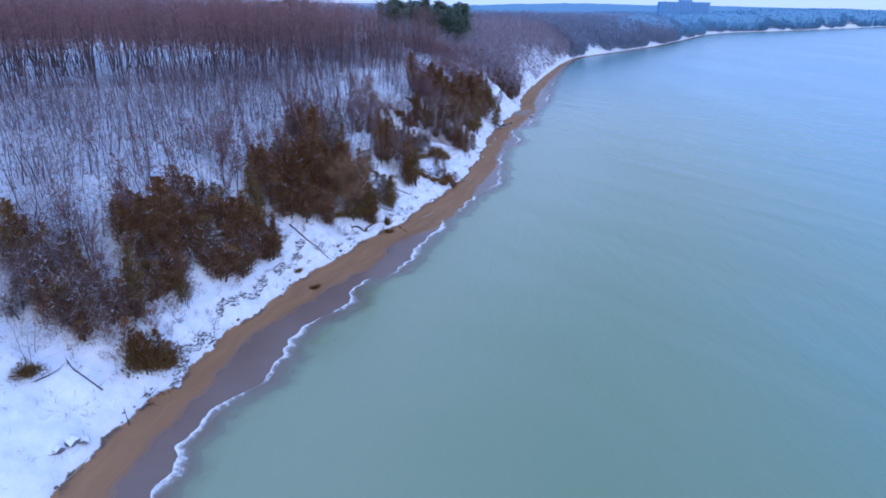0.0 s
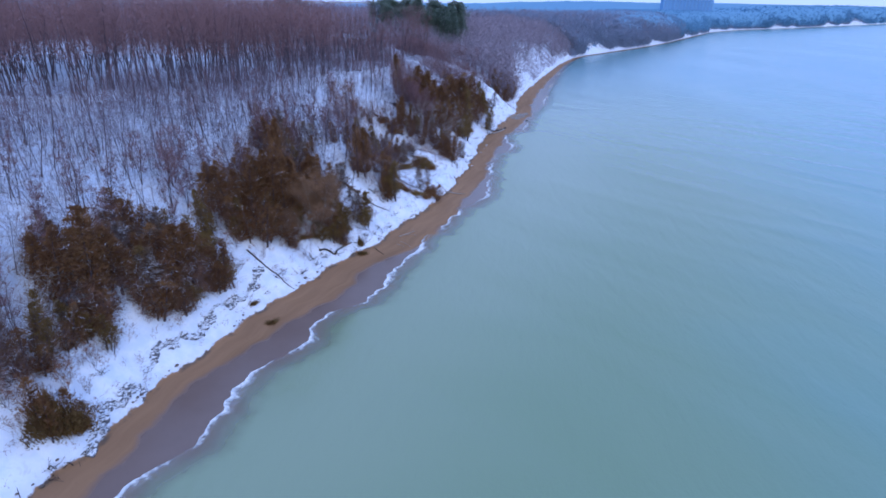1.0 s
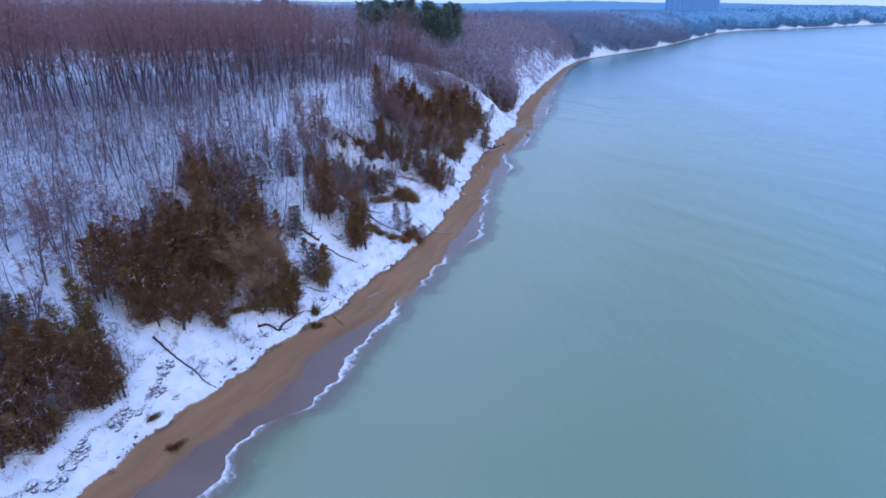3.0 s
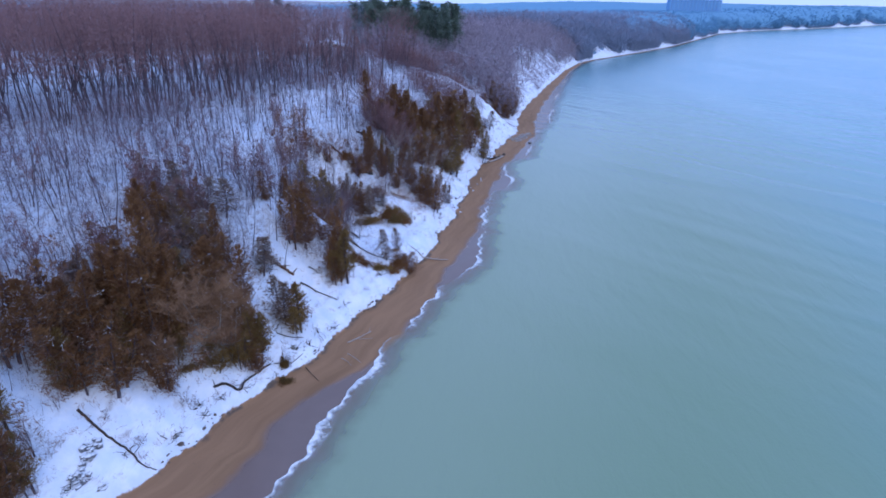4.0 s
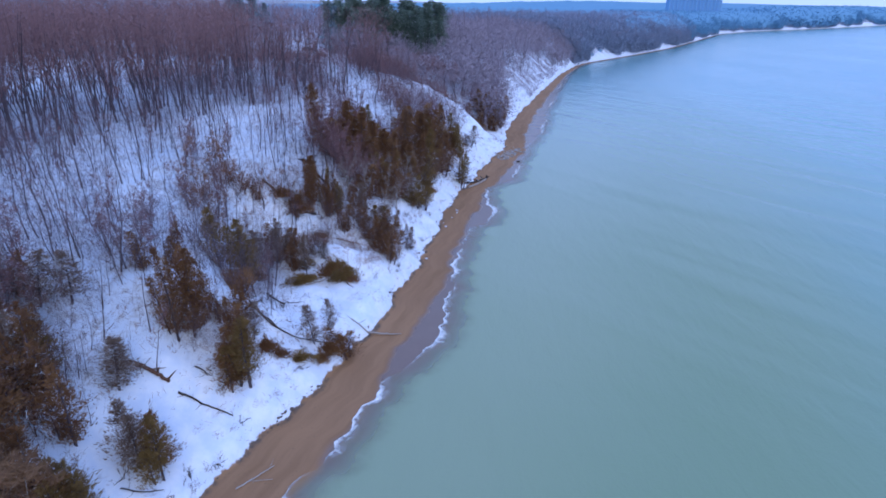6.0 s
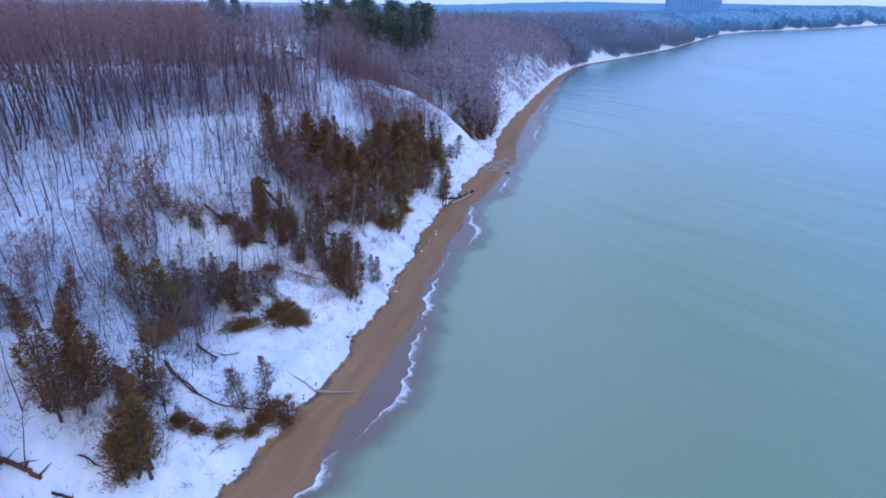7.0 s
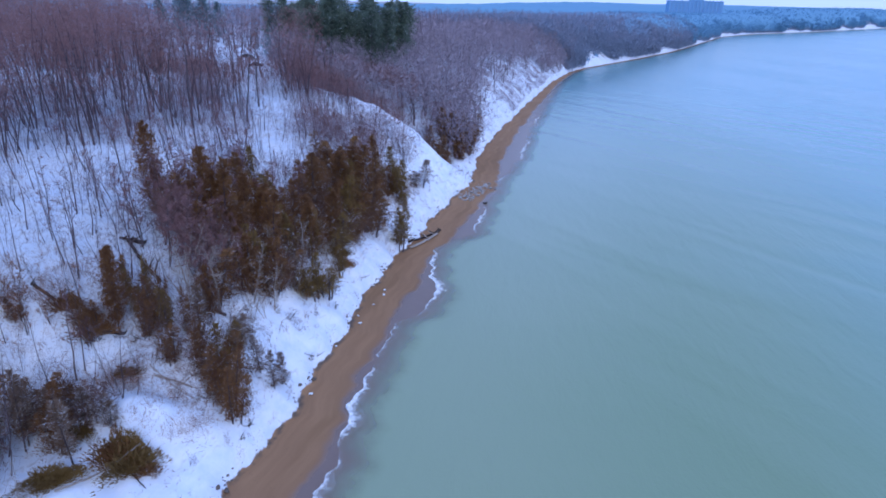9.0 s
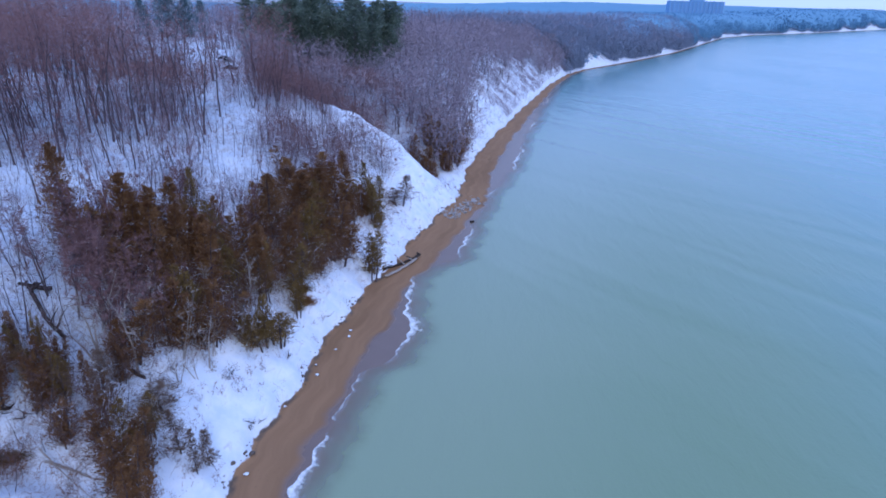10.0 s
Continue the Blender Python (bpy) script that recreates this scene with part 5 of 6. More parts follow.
log_thing("driftwood_log", [(15.6, 240.4, 0.25), (18.0, 243.6, 0.25), (20.6, 247.4, 0.45)], (0.16, 0.24), MAT_DARKWOOD, "dark wet log with torn root end", D_CAT, 6, 7)
log_thing("driftwood_log", [(20.6, 246.8, 0.4), (21.2, 248.0, 0.6), (21.7, 248.8, 0.8)], (0.2, 0.34), MAT_DARKWOOD, "dark torn root mass of a driftwood tree", D_CAT, 8, 8)
DK, FT = "dark fallen trunk lying on the snow slope", "fallen tree"
log_thing("fallen_branch", [(-29.9, 101.8, 0.2), (-27.9, 101.1, 0.15), (-26.1, 100.8, 0.15), (-24.2, 100.6, 0.15), (-23.2, 99.9, 0.12), (-22.1, 100.7, 0.06)], (0.15, 0.05), MAT_DARKWOOD, "long dark dead branch lying down the snowbank", FT, 2, 9)
log_thing("fallen_branch", [(-20.3, 112.1, 0.15), (-19.3, 113.3, 0.35), (-17.7, 113.2, 0.12), (-17.6, 114.5, 0.25), (-16.6, 116.8, 0.3), (-15.6, 118.9, 0.2)], (0.3, 0.16), MAT_DARKWOOD, "crooked dark branch at the cedars' foot", FT, 5, 10)
log_thing("fallen_tree", [(-13.6, 153.1, 0.4), (-11.8, 151.9, 0.2), (-10.2, 150.9, 0.2), (-8.2, 150.9, 0.25), (-6.6, 150.8, 0.2), (-4.0, 152.0, 0.2), (-1.6, 153.6, 0.3)], (0.13, 0.05), MAT_DARKWOOD, "long dark fallen trunk edging the snowy hollow", FT, 5, 11)
log_thing("fallen_tree", [(-16.8, 197.1, 0.6), (-13.2, 194.0, 0.4), (-11.3, 193.5, 0.2)], (0.22, 0.2), MAT_DARKWOOD, DK, FT, 3, 12)
log_thing("uprooted_stump", [(-17.9, 197.2, 0.15), (-16.6, 197.6, 0.3), (-15.2, 197.9, 0.15)], (0.16, 0.3), MAT_DARKWOOD, "torn dark root plate of a fallen tree", FT, 9, 13)
log_thing("fallen_tree", [(-21.4, 185.0, 0.3), (-19.3, 185.0, 0.25)], (0.2, 0.15), MAT_DARKWOOD, DK, FT, 2, 14)
log_thing("fallen_tree", [(-14.6, 184.9, 0.25), (-12.3, 185.6, 0.2)], (0.22, 0.2), MAT_DARKWOOD, DK, FT, 3, 15)
log_thing("fallen_branch", [(-8.7, 183.5, 0.8), (-5.6, 182.0, 0.6), (-1.6, 179.6, 0.3)], (0.12, 0.05), MAT_PALE, "pale fallen birch with spread branches on snow", FT, 9, 16)
log_thing("fallen_tree", [(-4.8, 193.3, 0.2), (-3.4, 193.2, 0.2)], (0.22, 0.18), MAT_DARKWOOD, DK, FT, 2, 17)
log_thing("fallen_tree", [(-9.9, 167.3, 0.3), (-7.0, 169.9, 0.8), (-3.9, 171.9, 2.4)], (0.11, 0.06), MAT_PALE, "bleached pole lying over a juniper mound", FT, 0, 18)
log_thing("fallen_branch", [(-5.2, 170.9, 0.12), (-3.8, 170.0, 0.15), (-2.5, 169.2, 0.1)], (0.13, 0.07), MAT_DARKWOOD, "dark broken branch on flat snow", FT, 2, 19)
log_thing("fallen_tree", [(-15.8, 148.4, 0.4), (-19.5, 163.9, 1.6), (-18.4, 168.3, 3.0)], (0.16, 0.1), MAT_DARKWOOD, "leaning dark trunk propped against cedars", FT, 3, 20)
log_thing("fallen_branch", [(-42.4, 55.1, 0.7), (-41.9, 54.9, 0.15), (-40.1, 54.6, 0.15), (-38.6, 54.5, 0.12)], (0.12, 0.1), MAT_DARKWOOD, "dead snag lying in deep snow", FT, 3, 21)
log_thing("fallen_branch", [(-35.9, 53.5, 1.0), (-35.6, 53.2, 0.4), (-35.1, 52.7, 0.1)], (0.05, 0.1), MAT_DARKWOOD, "thin dead snag at the beach edge", FT, 2, 22)
log_thing("fallen_branch", [(-43.8, 51.5, 0.15), (-43.1, 52.8, 0.2), (-42.8, 54.2, 0.15)], (0.12, 0.07), MAT_DARKWOOD, "dead snag lying in deep snow", FT, 4, 23)
log_thing("fallen_branch", [(-36.9, 43.4, 0.1), (-36.6, 45.0, 0.2), (-36.2, 46.6, 0.6)], (0.1, 0.06), MAT_PALE, "pale snapped stake at the beach edge", FT, 0, 24)
log_thing("fallen_tree", [(-14.6, 162.6, 0.2), (-12.8, 161.2, 0.25), (-11.4, 161.0, 0.2)], (0.14, 0.1), MAT_DARKWOOD, DK, FT, 3, 25)
log_thing("fallen_branch", [(-11.4, 162.1, 0.12), (-10.9, 162.1, 0.12), (-9.4, 163.4, 0.1)], (0.14, 0.06), MAT_DARKWOOD, "dark broken branch on flat snow", FT, 1, 26)
log_thing("fallen_branch", [(-16.2, 124.0, 0.2), (-14.6, 124.4, 0.2), (-13.0, 125.4, 0.15)], (0.13, 0.07), MAT_DARKWOOD, "crooked dark branch at the cedars' foot", FT, 4, 27)
log_thing("fallen_branch", [(-15.2, 119.2, 0.2), (-13.4, 120.4, 0.2), (-12.3, 122.4, 0.2)], (0.1, 0.06), MAT_DARKWOOD, "dead snag leaning over the snowbank", FT, 5, 28)
log_thing("fallen_tree", [(-21.0, 136.4, 0.4), (-19.2, 137.1, 0.3), (-17.2, 136.9, 0.25)], (0.25, 0.18), bark_material("red_brown_rotten_wood", (0.07, 0.035, 0.025), (0.17, 0.09, 0.06)), "rotten red-brown trunk lying on the snow bench", FT, 3, 33)
# limbs added where dark cracks run through the snow bench
log_thing("fallen_branch", [(-16.1, 136.3, 0.15), (-14.8, 136.6, 0.3), (-13.7, 136.6, 0.12), (-11.8, 136.5, 0.2), (-10.2, 136.3, 0.1)], (0.22, 0.1), MAT_DARKWOOD, "dark limbs standing in for cracks in the snow bench", FT, 6, 34)
log_thing("fallen_branch", [(-15.5, 139.8, 0.15), (-14.8, 139.9, 0.25), (-14.1, 139.6, 0.1)], (0.16, 0.1), MAT_DARKWOOD, "dark limbs standing in for cracks in the snow bench", FT, 4, 35)
log_thing("fallen_branch", [(-13.2, 152.5, 0.3), (-11.8, 151.6, 0.25), (-10.5, 151.7, 0.2), (-9.2, 151.0, 0.1)], (0.3, 0.14), MAT_DARKWOOD, "dark torn roots at the hollow's edge", FT, 5, 36)
log_thing("waterlogged_post", [(31.8, 271.8, 0.2), (32.7, 272.4, 0.2)], (0.25, 0.22), MAT_DARKWOOD, "dark waterlogged stump at the water's edge", "driftwood", 0, 29)
log_thing("fallen_tree", [(-8.0, 183.0, 0.35), (-4.6, 182.5, 0.3), (-1.0, 181.3, 0.2)], (0.14, 0.08), MAT_PALE, "bleached pole lying in russet brush", FT, 2, 30)


def tangle(x, y, size, seed, pale=False):
    """A low heap of dead limbs pressed into the snow, each limb a part of its own."""
    r = random.Random(seed)
    base = new("deadwood_tangle")
    for _ in range(9):
        v, f = [], []
        a = r.uniform(0, 6.28)
        start = (r.uniform(-0.5, 0.5) * size, r.uniform(-0.4, 0.4) * size, r.uniform(-0.05, 0.1))
        limb = bent(r, start, (math.cos(a), math.sin(a), r.uniform(0.05, 0.7)), size * r.uniform(0.5, 1.3), 5, 0.3)
        w = r.uniform(0.025, 0.06)
        tube(v, f, limb, [w, w * 0.85, w * 0.7, w * 0.5, w * 0.35, 0], 4)
        for _ in range(4):
            k = r.randrange(1, 5)
            b = r.uniform(0, 6.28)
            tube(v, f, bent(r, limb[k], (math.cos(b), math.sin(b), r.uniform(0.1, 0.9)), size * r.uniform(0.15, 0.5), 2, 0.3), [w * 0.4, w * 0.25, 0], 3)
        part_mesh("limb", mesh_of("limb", v, f, MAT_PALE if pale else MAT_DARKWOOD), base)
    base.matrix_world = pose(x, y, float(land(x, y)), 0, 0, r.uniform(0, 360))
    tagged(base, "heap of dead pale limbs lying in the snow" if pale else "low heap of dark dead limbs in the snow", "deadwood", "dead limbs on the snow slope")


for k, (x, y, size) in enumerate(((-21.9, 104.2, 1.5), (-20.3, 108.5, 1.6), (-19.4, 111.5, 1.2), (-17.1, 114.4, 1.4), (-15.2, 117.5, 1.3), (-24.8, 100.5, 1.2), (-25.6, 96.6, 1.4), (-27.7, 95.5, 1.2), (-21.0, 108.9, 1.0),
                                  (-11.7, 127.7, 1.2), (-9.8, 130.5, 1.2), (-9.1, 136.0, 1.1), (-13.5, 122.5, 1.2), (6.7, 195.0, 1.5), (2.9, 198.9, 1.6), (-4.6, 193.8, 1.3), (5.0, 188.0, 1.4), (7.6, 207.2, 0.9), (9.6, 219.6, 1.2),
                                  (-14.3, 155.4, 1.3), (-14.2, 159.5, 1.2), (-11.7, 160.2, 1.2), (-5.0, 145.7, 1.2), (2.8, 181.4, 1.2), (-3.1, 150.1, 1.1), (-14.3, 140.0, 1.3), (-10.4, 140.4, 1.2), (-36.5, 68.5, 1.4), (-34.0, 83.9, 1.1), (-38.2, 64.0, 1.4), (-34.8, 56.4, 1.2), (-20.3, 136.7, 1.3), (-17.1, 149.6, 1.4))):
    tangle(x, y, size, 400 + k)
for k, (x, y, size) in enumerate(((-5.4, 199.0, 1.6), (6.0, 216.5, 1.4), (1.6, 198.5, 1.4), (-3.0, 183.5, 1.8))):
    tangle(x, y, size, 450 + k, True)


for x, y, size, k in ((-35.4, 57.5, 1.3, 0), (-33.8, 59.7, 1.2, 1), (-34.4, 58.6, 1.5, 2), (-12.7, 185.4, 1.3, 3), (-14.8, 184.3, 1.2, 4), (-11.3, 185.8, 1.3, 5), (3.6, 179.7, 0.8, 6), (3.6, 177.6, 0.9, 7), (-1.2, 181.0, 0.9, 8), (-24.9, 109.3, 1.0, 9), (-12.0, 124.2, 1.2, 10), (-13.8, 122.8, 1.0, 11), (-16.6, 125.2, 1.2, 12)):
    tangle(x, y, size, 470 + k)


# ---- small shrubs with snow on their twigs ----
SNOWSHRUB = [bare_tree_meshes(340 + i, h, w, 130, MAT_BARK, MAT_TWIG_SNOWY, first=0.1, forks=3, thick=0.009, subs=(1, 2), limbs=(4, 6), sides=3, wide=(0.010, 0.022), ts=4) for i, (h, w) in enumerate([(1.6, 0.9), (2.1, 1.0), (1.3, 0.8)])]
shrub_spots = [(-10.1, 129.3), (-23.4, 108.3), (-19.8, 110.7), (-10.7, 126.4), (-11.7, 182.7), (-11.4, 174.9), (-7.3, 173.7), (-15.9, 185.1), (-17.9, 185.0), (-9.5, 173.0), (-13.0, 176.0), (-38.6, 57.2), (-40.5, 58.0), (-37.2, 60.0)]
for _ in range(70):
    y = mates.uniform(56, 262)
    shrub_spots.append((float(toe(y)) - mates.uniform(1.5, 11), y))
for x, y in shrub_spots:
    if not near_conifer(x, y, 0.8) and bell(x, -3, 6) * bell(y, 162, 7) < 0.4:
        planted("snowy_shrub", mates.choice(SNOWSHRUB), "small leafless shrub flecked with snow on the slope", "shrub", "small shrubs on the snow slope", x, y, mates.uniform(0, 360), mates.uniform(0.6, 1.2))

# the snowy thicket round the spire cedar in the hollow
for x, y, h, r in ((-20.8, 171.6, 5.5, 1.5), (-19.4, 170.6, 6.0, 1.5), (-13.4, 174.8, 4.6, 1.3), (-11.9, 175.8, 4.2, 1.2), (-9.9, 175.2, 3.6, 1.1), (-8.4, 174.6, 3.2, 1.0)):
    conifer("dusted", x, y, h, r)
THICKET = [bare_tree_meshes(350 + i, h, w, 420, MAT_BARK, MAT_TWIG_SNOWY, first=0.12, forks=3, thick=0.008, subs=(2, 3), limbs=(5, 7), sides=3, wide=(0.016, 0.032), ts=5) for i, (h, w) in enumerate([(3.4, 1.7), (4.4, 1.9), (2.6, 1.5)])]
for x, y in ((-17.8, 170.4), (-19.9, 169.2), (-14.2, 175.6), (-12.6, 174.9), (-11.2, 176.9), (-15.6, 173.6), (-9.2, 176.2), (-10.6, 174.6), (-17.2, 174.4), (-13.2, 172.9), (-21.8, 170.2)):
    planted("shrub_tree", mates.choice(THICKET), "snow-flecked purplish leafless thicket in the hollow", "tree", "thicket in the hollow", x, y, mates.uniform(0, 360), mates.uniform(0.8, 1.15))


# ---- stones ----
def stone_mesh(seed, material):
    r = random.Random(seed)
    bm = bmesh.new()
    bmesh.ops.create_icosphere(bm, subdivisions=1, radius=1)
    for v in bm.verts:
        v.co *= r.uniform(0.5, 1.2)
        v.co.z *= 0.6
    me = bpy.data.meshes.new("stone")
    bm.to_mesh(me)
    bm.free()
    me.materials.append(material)
    return me


STONES = [stone_mesh(i, MAT_STONE) for i in range(5)]


def capped_clod_material():
    """Dark frozen earth whose upward faces hold snow."""
    m = Nodes("snow_capped_clod", 0.8, 0.3)
    n = m.noise(m.coords("Object"), 1.6, 4)
    up = m.n.new("ShaderNodeSeparateXYZ")
    m.l.new(m.n.new("ShaderNodeNewGeometry").outputs["True Normal"], up.inputs[0])
    cap = m.ramp(m.math("ADD", up.outputs[2], m.math("MULTIPLY", m.math("SUBTRACT", n, 0.5), 0.9)), 0.45, 0.7)
    return m.done(m.mix(cap, m.mix(n, (0.05, 0.05, 0.06), (0.26, 0.28, 0.32)), (0.78, 0.83, 0.89)))


DARK_STONE = capped_clod_material()
CLODS = [stone_mesh(20 + i, DARK_STONE) for i in range(4)]


def stone(x, y, s, dark=False, label="grey shore stone on wet sand", group="shore stones", sink=0.2):
    ob = new("stone", pick.choice(CLODS if dark else STONES))
    ob.matrix_world = pose(x, y, float(land(x, y)) + s * (0.5 - sink), pick.uniform(-20, 20), pick.uniform(-20, 20), pick.uniform(0, 360)) @ Matrix.Diagonal((s * pick.uniform(0.8, 1.4), s, s * pick.uniform(0.7, 1), 1))
    tagged(ob, label, "stone", group)


for _ in range(190):
    u, w = pick.random(), pick.gauss(0, 1)
    sx, sy = 25.8 + 8.2 * u + 0.6 * w, 273.5 + 15.5 * u - 1.2 * w
    stone(sx, sy, 0.14 + 0.42 * pick.random() ** 2, False, "pale stone in a rocky spill at the point")
for x, y, s in ((13.6, 217.9, 0.3), (11.3, 207.4, 0.34), (10.6, 209.6, 0.25), (9.0, 200.3, 0.25), (13.5, 219.6, 0.28), (12.4, 214.0, 0.25), (8.2, 189.0, 0.3)):
    stone(x, y, s, True, "dark stone lying alone on the beach", "beach stones")
# broken frozen bank half way up the snow
clods = []
for k in range(900):
    y = 60 + 40 * (k + pick.random()) / 900
    lump = 0.4 + 0.6 * (math.sin(y * 0.62) * math.sin(y * 0.23 + 1) + 0.3 > 0)
    x = float(np.interp(y, SLUMP_Y, SLUMP_X)) + 0.45 * math.sin(y * 0.55) + 0.2 * math.sin(y * 1.7) + pick.uniform(-0.3, 0.6) * lump
    size = (pick.uniform(0.1, 0.22) + 0.3 * pick.random() ** 3) * lump
    clods.append((pick.randrange(4), x, y, float(land(x, y)) + 0.3 * size, pick.uniform(0, 6.28), size * pick.uniform(0.7, 1.2), size * pick.uniform(1.0, 1.8)))
edge_clods = []
while len(edge_clods) < 300:
    y = pick.uniform(42, 300)
    if math.sin(y * 0.37) + 0.8 * math.sin(y * 0.91 + 2) + 0.5 * math.sin(y * 2.3) < pick.uniform(-0.2, 0.9):
        continue
    x = float(toe(y)) + pick.uniform(-0.35, 0.3)
    size = pick.uniform(0.05, 0.13) + 0.2 * pick.random() ** 4
    edge_clods.append((pick.randrange(4), x, y, float(land(x, y)) + 0.15 * size, pick.uniform(0, 6.28), size * pick.uniform(0.9, 1.7), size))
MAT_EARTH = plain_material("dark_frozen_earth", (0.06, 0.048, 0.042), (0.2, 0.155, 0.13), 1.5)
tagged(new("bank_foot", join_copies("bank_foot", CLODS, edge_clods, MAT_EARTH)), "dark frozen earth showing under the snowbank's edge", "frozen bank", kind="stuff")
tagged(new("broken_bank", join_copies("broken_bank", CLODS, clods, DARK_STONE)), "grey frozen clods along a slumped step in the snowbank", "frozen bank", kind="stuff")
for x, y, s in ((-37.8, 47.1, 1.1), (-37.4, 48.2, 0.8), (-38.4, 45.8, 0.9)):
    stone(x, y, s, True, "dark slab with snow round it", "broken bank")


# ---- foam along the wash ----
def foam_sheet(seed):
    """Lace left by each lobe of the wash: strips of froth, dense at the lip and thin behind."""
    r = random.Random(seed)
    v, f, froth = [], [], []
    for lo, hi, force in LOBES:
        prev = None
        for y in np.arange(max(lo, 20), hi, 0.3):
            q = (y - lo) / (hi - lo)
            weight = force * min(1, 5 * q, 4 * (1 - q)) ** 0.7 * (0.88 + 0.12 * math.sin(y * 0.35 + lo))
            x = float(toe(y)) - float(scallop(y)) - 0.15 + 0.1 * math.sin(y * 2.1) + r.uniform(-0.06, 0.06)
            w = (0.4 + 1.7 * weight) * (0.8 + 0.35 * math.sin(y * 0.5 + seed)) + r.uniform(-0.08, 0.08)
            n = len(v)
            for part_w, up, fr in ((0.0, 0.0, 0.35), (0.08, 0.05, 1.0), (0.22, 0.04, 0.75), (0.5, 0.01, 0.3), (1.0, 0.004, 0.0)):
                px = x + w * part_w
                v.append((px, y, max(float(land(px, y)) + 0.03, 0.08) + 0.012 + up * weight))
                froth.append(fr * weight)
            if prev is not None:
                f += [(prev + c, n + c, n + c + 1, prev + c + 1) for c in range(4)]
            prev = n
    me = mesh_of("foam", v, f, MAT_FOAM, True)
    me.attributes.new("froth", "FLOAT", "POINT").data.foreach_set("value", np.array(froth, np.float32))
    return me


tagged(new("foam", foam_sheet(3)), "thin white lace of foam where ripples wash the sand", "foam", kind="stuff")


# ---- car park ----
MAT_CAR = [plain_material("dark_car_paint", (0.02, 0.022, 0.028), (0.03, 0.033, 0.04), 2, 0.25, 0.6), plain_material("grey_car_paint", (0.12, 0.125, 0.14), (0.15, 0.155, 0.17), 2, 0.3, 0.6)]
MAT_GLASS = plain_material("dark_car_glass", (0.015, 0.018, 0.022), (0.02, 0.022, 0.026), 2, 0.08, 0.7)
MAT_TYRE = plain_material("tyre_rubber", (0.015, 0.015, 0.015), (0.03, 0.03, 0.03), 8, 0.9)
MAT_RIM = plain_material("silver_metal", (0.5, 0.5, 0.52), (0.6, 0.6, 0.62), 6, 0.35)
MAT_TAIL = plain_material("red_lens", (0.22, 0.01, 0.01), (0.28, 0.02, 0.02), 6, 0.3)


def box(bm, size, at, bevel=0.0):
    made = bmesh.ops.create_cube(bm, size=1, matrix=Matrix.Translation(at) @ Matrix.Diagonal((*size, 1)))
    if bevel:
        bmesh.ops.bevel(bm, geom=list({e for v in made["verts"] for e in v.link_edges}), offset=bevel, segments=2, affect="EDGES")


def car(x, y, turn, paint, label):
    base = new("car")
    bm = bmesh.new()
    box(bm, (4.5, 1.8, 0.62), (0, 0, 0.62), 0.14)
    part("body", bm, paint, base)
    bm = bmesh.new()
    made = bmesh.ops.create_cube(bm, size=1, matrix=Matrix.Translation((-0.25, 0, 1.15)) @ Matrix.Diagonal((2.7, 1.6, 0.55, 1)))
    for v in made["verts"]:
        if v.co.z > 1.2:
            v.co.x = -0.25 + (v.co.x + 0.25) * 0.66
            v.co.y *= 0.82
    part("cabin", bm, MAT_GLASS, base, "dark glazed cabin")
    bm = bmesh.new()
    box(bm, (1.75, 1.28, 0.06), (-0.25, 0, 1.45), 0.02)
    part("roof", bm, paint, base)
    for wx in (-1.4, 1.4):
        for wy in (-0.85, 0.85):
            bm = bmesh.new()
            bmesh.ops.create_cone(bm, cap_ends=True, segments=14, radius1=0.33, radius2=0.33, depth=0.22, matrix=Matrix.Translation((wx, wy, 0.33)) @ Matrix.Rotation(radians(90), 4, "X"))
            wheel = part("wheel", bm, MAT_TYRE, base)
            bm = bmesh.new()
            bmesh.ops.create_cone(bm, cap_ends=True, segments=14, radius1=0.2, radius2=0.17, depth=0.05, matrix=Matrix.Translation((wx, wy * 1.13, 0.33)) @ Matrix.Rotation(radians(90 if wy < 0 else -90), 4, "X"))
            part("rim", bm, MAT_RIM, wheel, "silver wheel rim")
    for wy in (-0.62, 0.62):
        for wx, name, mat in ((2.24, "headlight", MAT_RIM), (-2.24, "tail_light", MAT_TAIL)):
            bm = bmesh.new()
            box(bm, (0.06, 0.36, 0.14), (wx, wy, 0.72), 0.02)
            part(name, bm, mat, base)
    base.matrix_world = pose(x, y, float(land(x, y)), 0, 0, turn)
    tagged(base, label, "car", "cars in the snowy clearing")


car(-53.5, 352.9, 8, MAT_CAR[1], "grey car parked in a snowy clearing")
car(-44.6, 331.7, 5, MAT_CAR[0], "dark car parked in a snowy clearing")
car(-58.4, 361.5, 12, MAT_CAR[0], "dark car parked behind a grey one in snow")
odd_tree(PURPLE_KIT, -36.1, 292.3, 0.6, "purple")


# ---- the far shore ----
# distance haze put into the base colours of far woods, wall and windows
MAT_FARWOOD = plain_material("hazed_far_woods", (0.14, 0.31, 0.455), (0.165, 0.34, 0.49), 0.02, 0.95, 0.05)
MAT_CONCRETE = plain_material("hazed_facade", (0.165, 0.355, 0.56), (0.185, 0.38, 0.59), 0.05)
MAT_PANE = plain_material("hazed_window_pane", (0.155, 0.285, 0.46), (0.18, 0.31, 0.49), 0.1, 0.3)


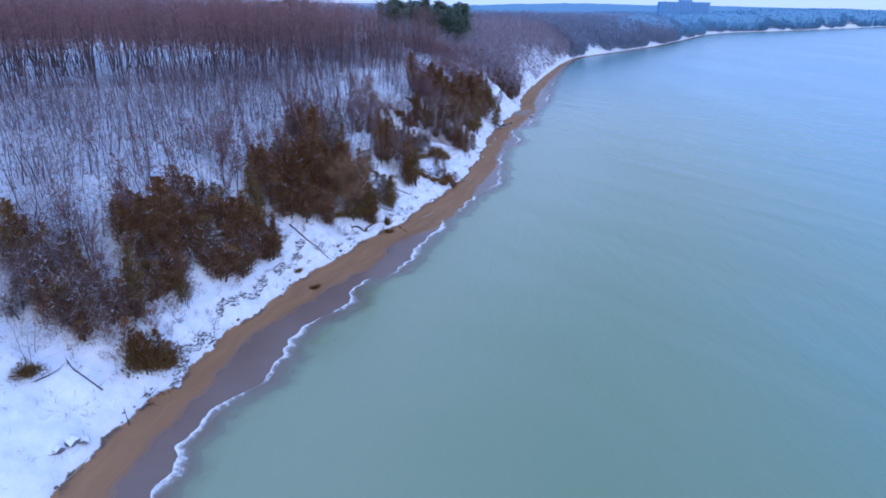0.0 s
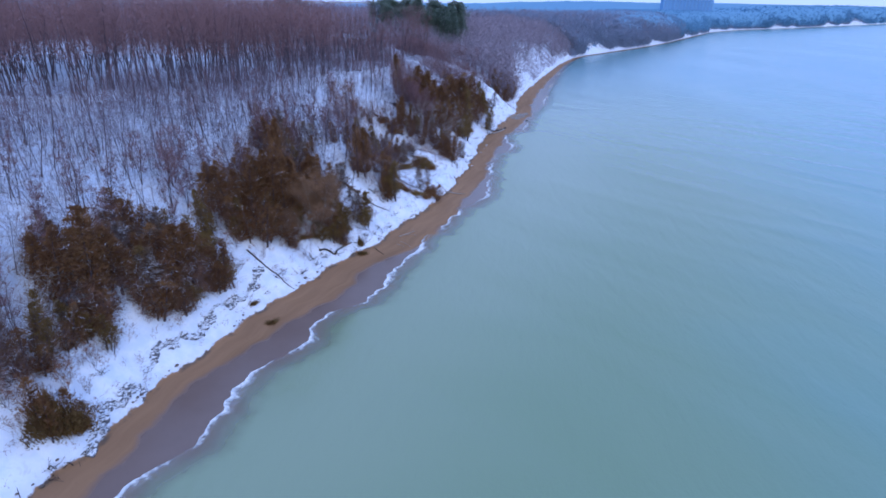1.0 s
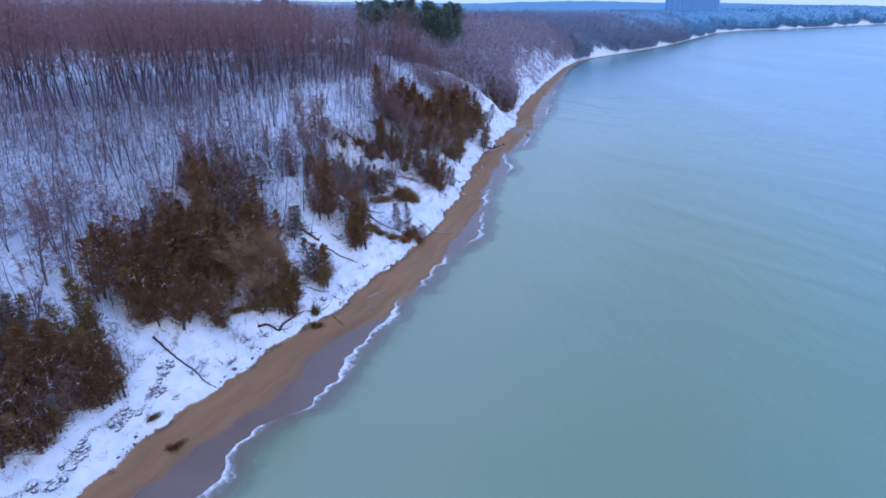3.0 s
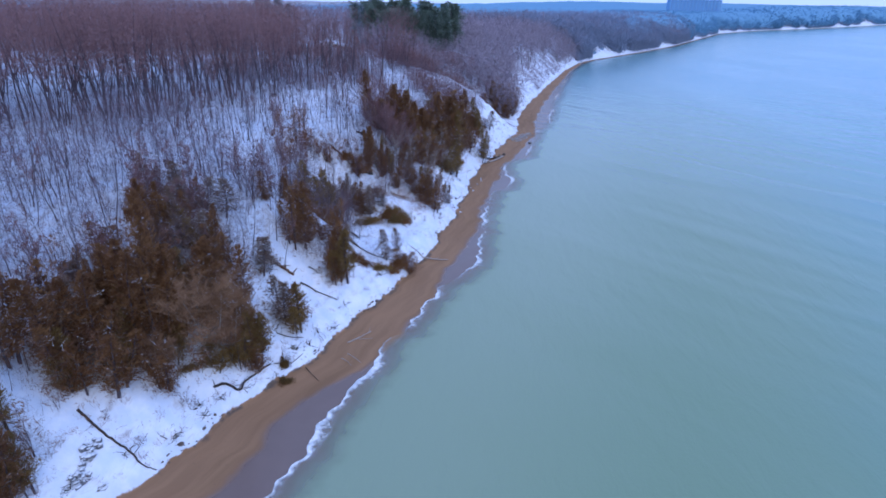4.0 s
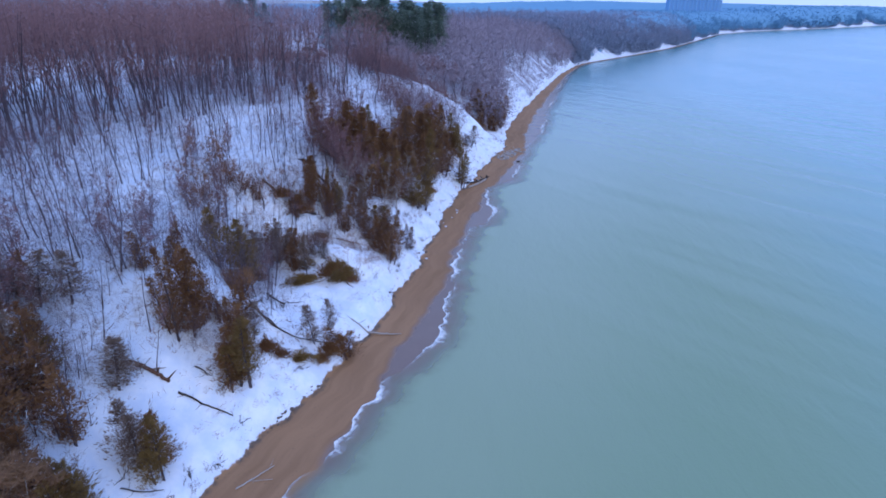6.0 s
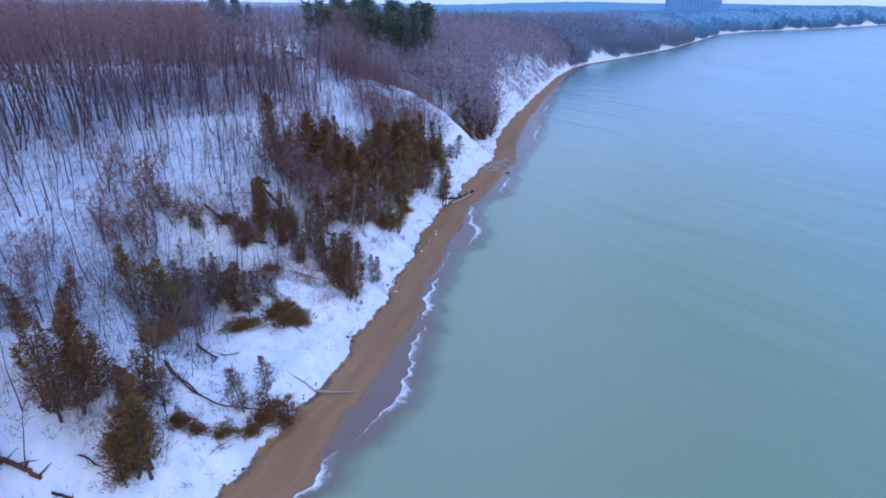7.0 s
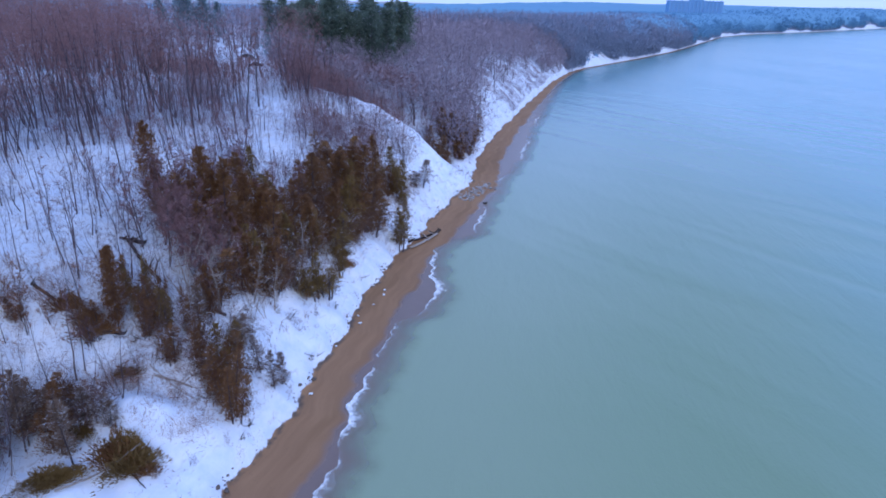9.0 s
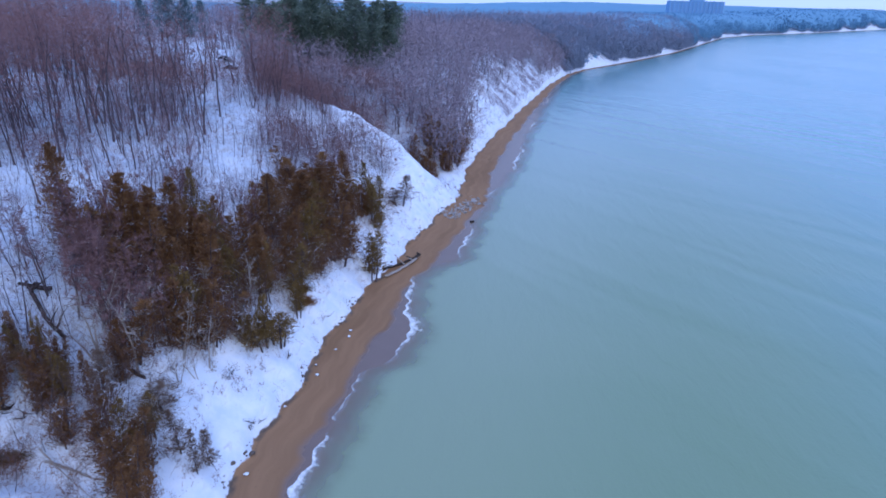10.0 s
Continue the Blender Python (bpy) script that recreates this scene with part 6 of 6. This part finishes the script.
def far_canopy():
    """The crowns of the distant woods: a ragged sheet of treetops that comes down to the bluff's foot."""
    g = np.random.default_rng(41)
    ys = stations([(600, 1000, 5), (1000, 1800, 10), (1800, 3300, 25)])
    ds = stations([(1.0, 40, 2.5), (40, 200, 7), (200, 900, 40)])
    Y, D = np.meshgrid(ys, ds, indexing="ij")
    Y = Y + g.uniform(-2, 2, Y.shape)
    D = np.maximum(0.8, D + g.uniform(-0.8, 0.8, D.shape))
    X = toe(Y) - D
    open_d = bare_top(Y) + np.interp(Y, [640, 900], [2.0, 0.2])
    crown = 13.0 * np.clip((D - open_d) / np.interp(Y, [640, 1000], [24, 12]), 0, 1) ** 0.8 + g.uniform(-0.7, 0.7, D.shape) * np.clip(D / 12, 0.15, 1)
    Z = land(X, Y) + np.where(D < open_d, -1.5, crown) * np.interp(Y, [640, 860], [0.05, 1])
    v = np.stack([X, Y, Z], -1).reshape(-1, 3)
    a, b = D.shape
    i = (np.arange(a - 1)[:, None] * b + np.arange(b - 1)[None]).reshape(-1)
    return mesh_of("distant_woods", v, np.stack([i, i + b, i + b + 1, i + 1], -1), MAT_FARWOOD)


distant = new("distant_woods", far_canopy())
# crowns and brush of the far shore carry the same haze in their colour
MAT_TWIG_DIM = twig_material("hazed_distant_twigs", (0.20, 0.25, 0.34), (0.26, 0.305, 0.40))
MAT_HAZED_CROWNS = twig_material("hazed_distant_crowns", (0.145, 0.32, 0.47), (0.17, 0.35, 0.51))
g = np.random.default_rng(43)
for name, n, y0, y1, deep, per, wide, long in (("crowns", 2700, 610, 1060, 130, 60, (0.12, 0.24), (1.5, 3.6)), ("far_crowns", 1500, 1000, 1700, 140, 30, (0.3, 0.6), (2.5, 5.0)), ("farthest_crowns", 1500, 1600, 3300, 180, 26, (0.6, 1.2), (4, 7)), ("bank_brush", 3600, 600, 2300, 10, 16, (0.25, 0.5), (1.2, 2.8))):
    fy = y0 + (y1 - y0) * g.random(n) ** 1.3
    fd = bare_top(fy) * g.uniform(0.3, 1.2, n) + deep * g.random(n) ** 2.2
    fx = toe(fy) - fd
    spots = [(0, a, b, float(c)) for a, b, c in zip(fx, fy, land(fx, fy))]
    part_mesh(name, canopy(MAT_HAZED_CROWNS if name.startswith("far") else MAT_TWIG_DIM, spots, per, 0.3, 3.5 if name == "bank_brush" else 14.5, 4.0, wide, long, 44), distant)
tagged(distant, "distant woods along the far shore, tinted with haze blue", "woods", kind="stuff")


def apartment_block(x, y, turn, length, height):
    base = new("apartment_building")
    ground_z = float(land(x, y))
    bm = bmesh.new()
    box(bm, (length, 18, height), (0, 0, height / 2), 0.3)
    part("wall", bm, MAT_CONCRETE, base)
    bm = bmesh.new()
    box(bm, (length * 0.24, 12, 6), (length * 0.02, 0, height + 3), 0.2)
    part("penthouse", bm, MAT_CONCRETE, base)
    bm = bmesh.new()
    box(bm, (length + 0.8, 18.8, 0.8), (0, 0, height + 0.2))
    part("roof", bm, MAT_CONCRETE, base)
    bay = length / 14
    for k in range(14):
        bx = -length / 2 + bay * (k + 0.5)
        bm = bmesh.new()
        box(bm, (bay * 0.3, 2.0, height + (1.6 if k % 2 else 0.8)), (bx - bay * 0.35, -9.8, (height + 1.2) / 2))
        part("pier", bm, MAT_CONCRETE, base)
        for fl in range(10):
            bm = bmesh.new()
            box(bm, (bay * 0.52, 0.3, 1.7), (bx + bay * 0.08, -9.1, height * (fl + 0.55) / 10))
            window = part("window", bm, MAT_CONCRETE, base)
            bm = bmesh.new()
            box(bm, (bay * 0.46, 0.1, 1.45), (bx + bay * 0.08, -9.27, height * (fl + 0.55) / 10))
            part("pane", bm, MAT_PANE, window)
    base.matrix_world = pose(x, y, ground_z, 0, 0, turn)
    tagged(base, "long haze-tinted ten-storey apartment block above distant trees", "building")


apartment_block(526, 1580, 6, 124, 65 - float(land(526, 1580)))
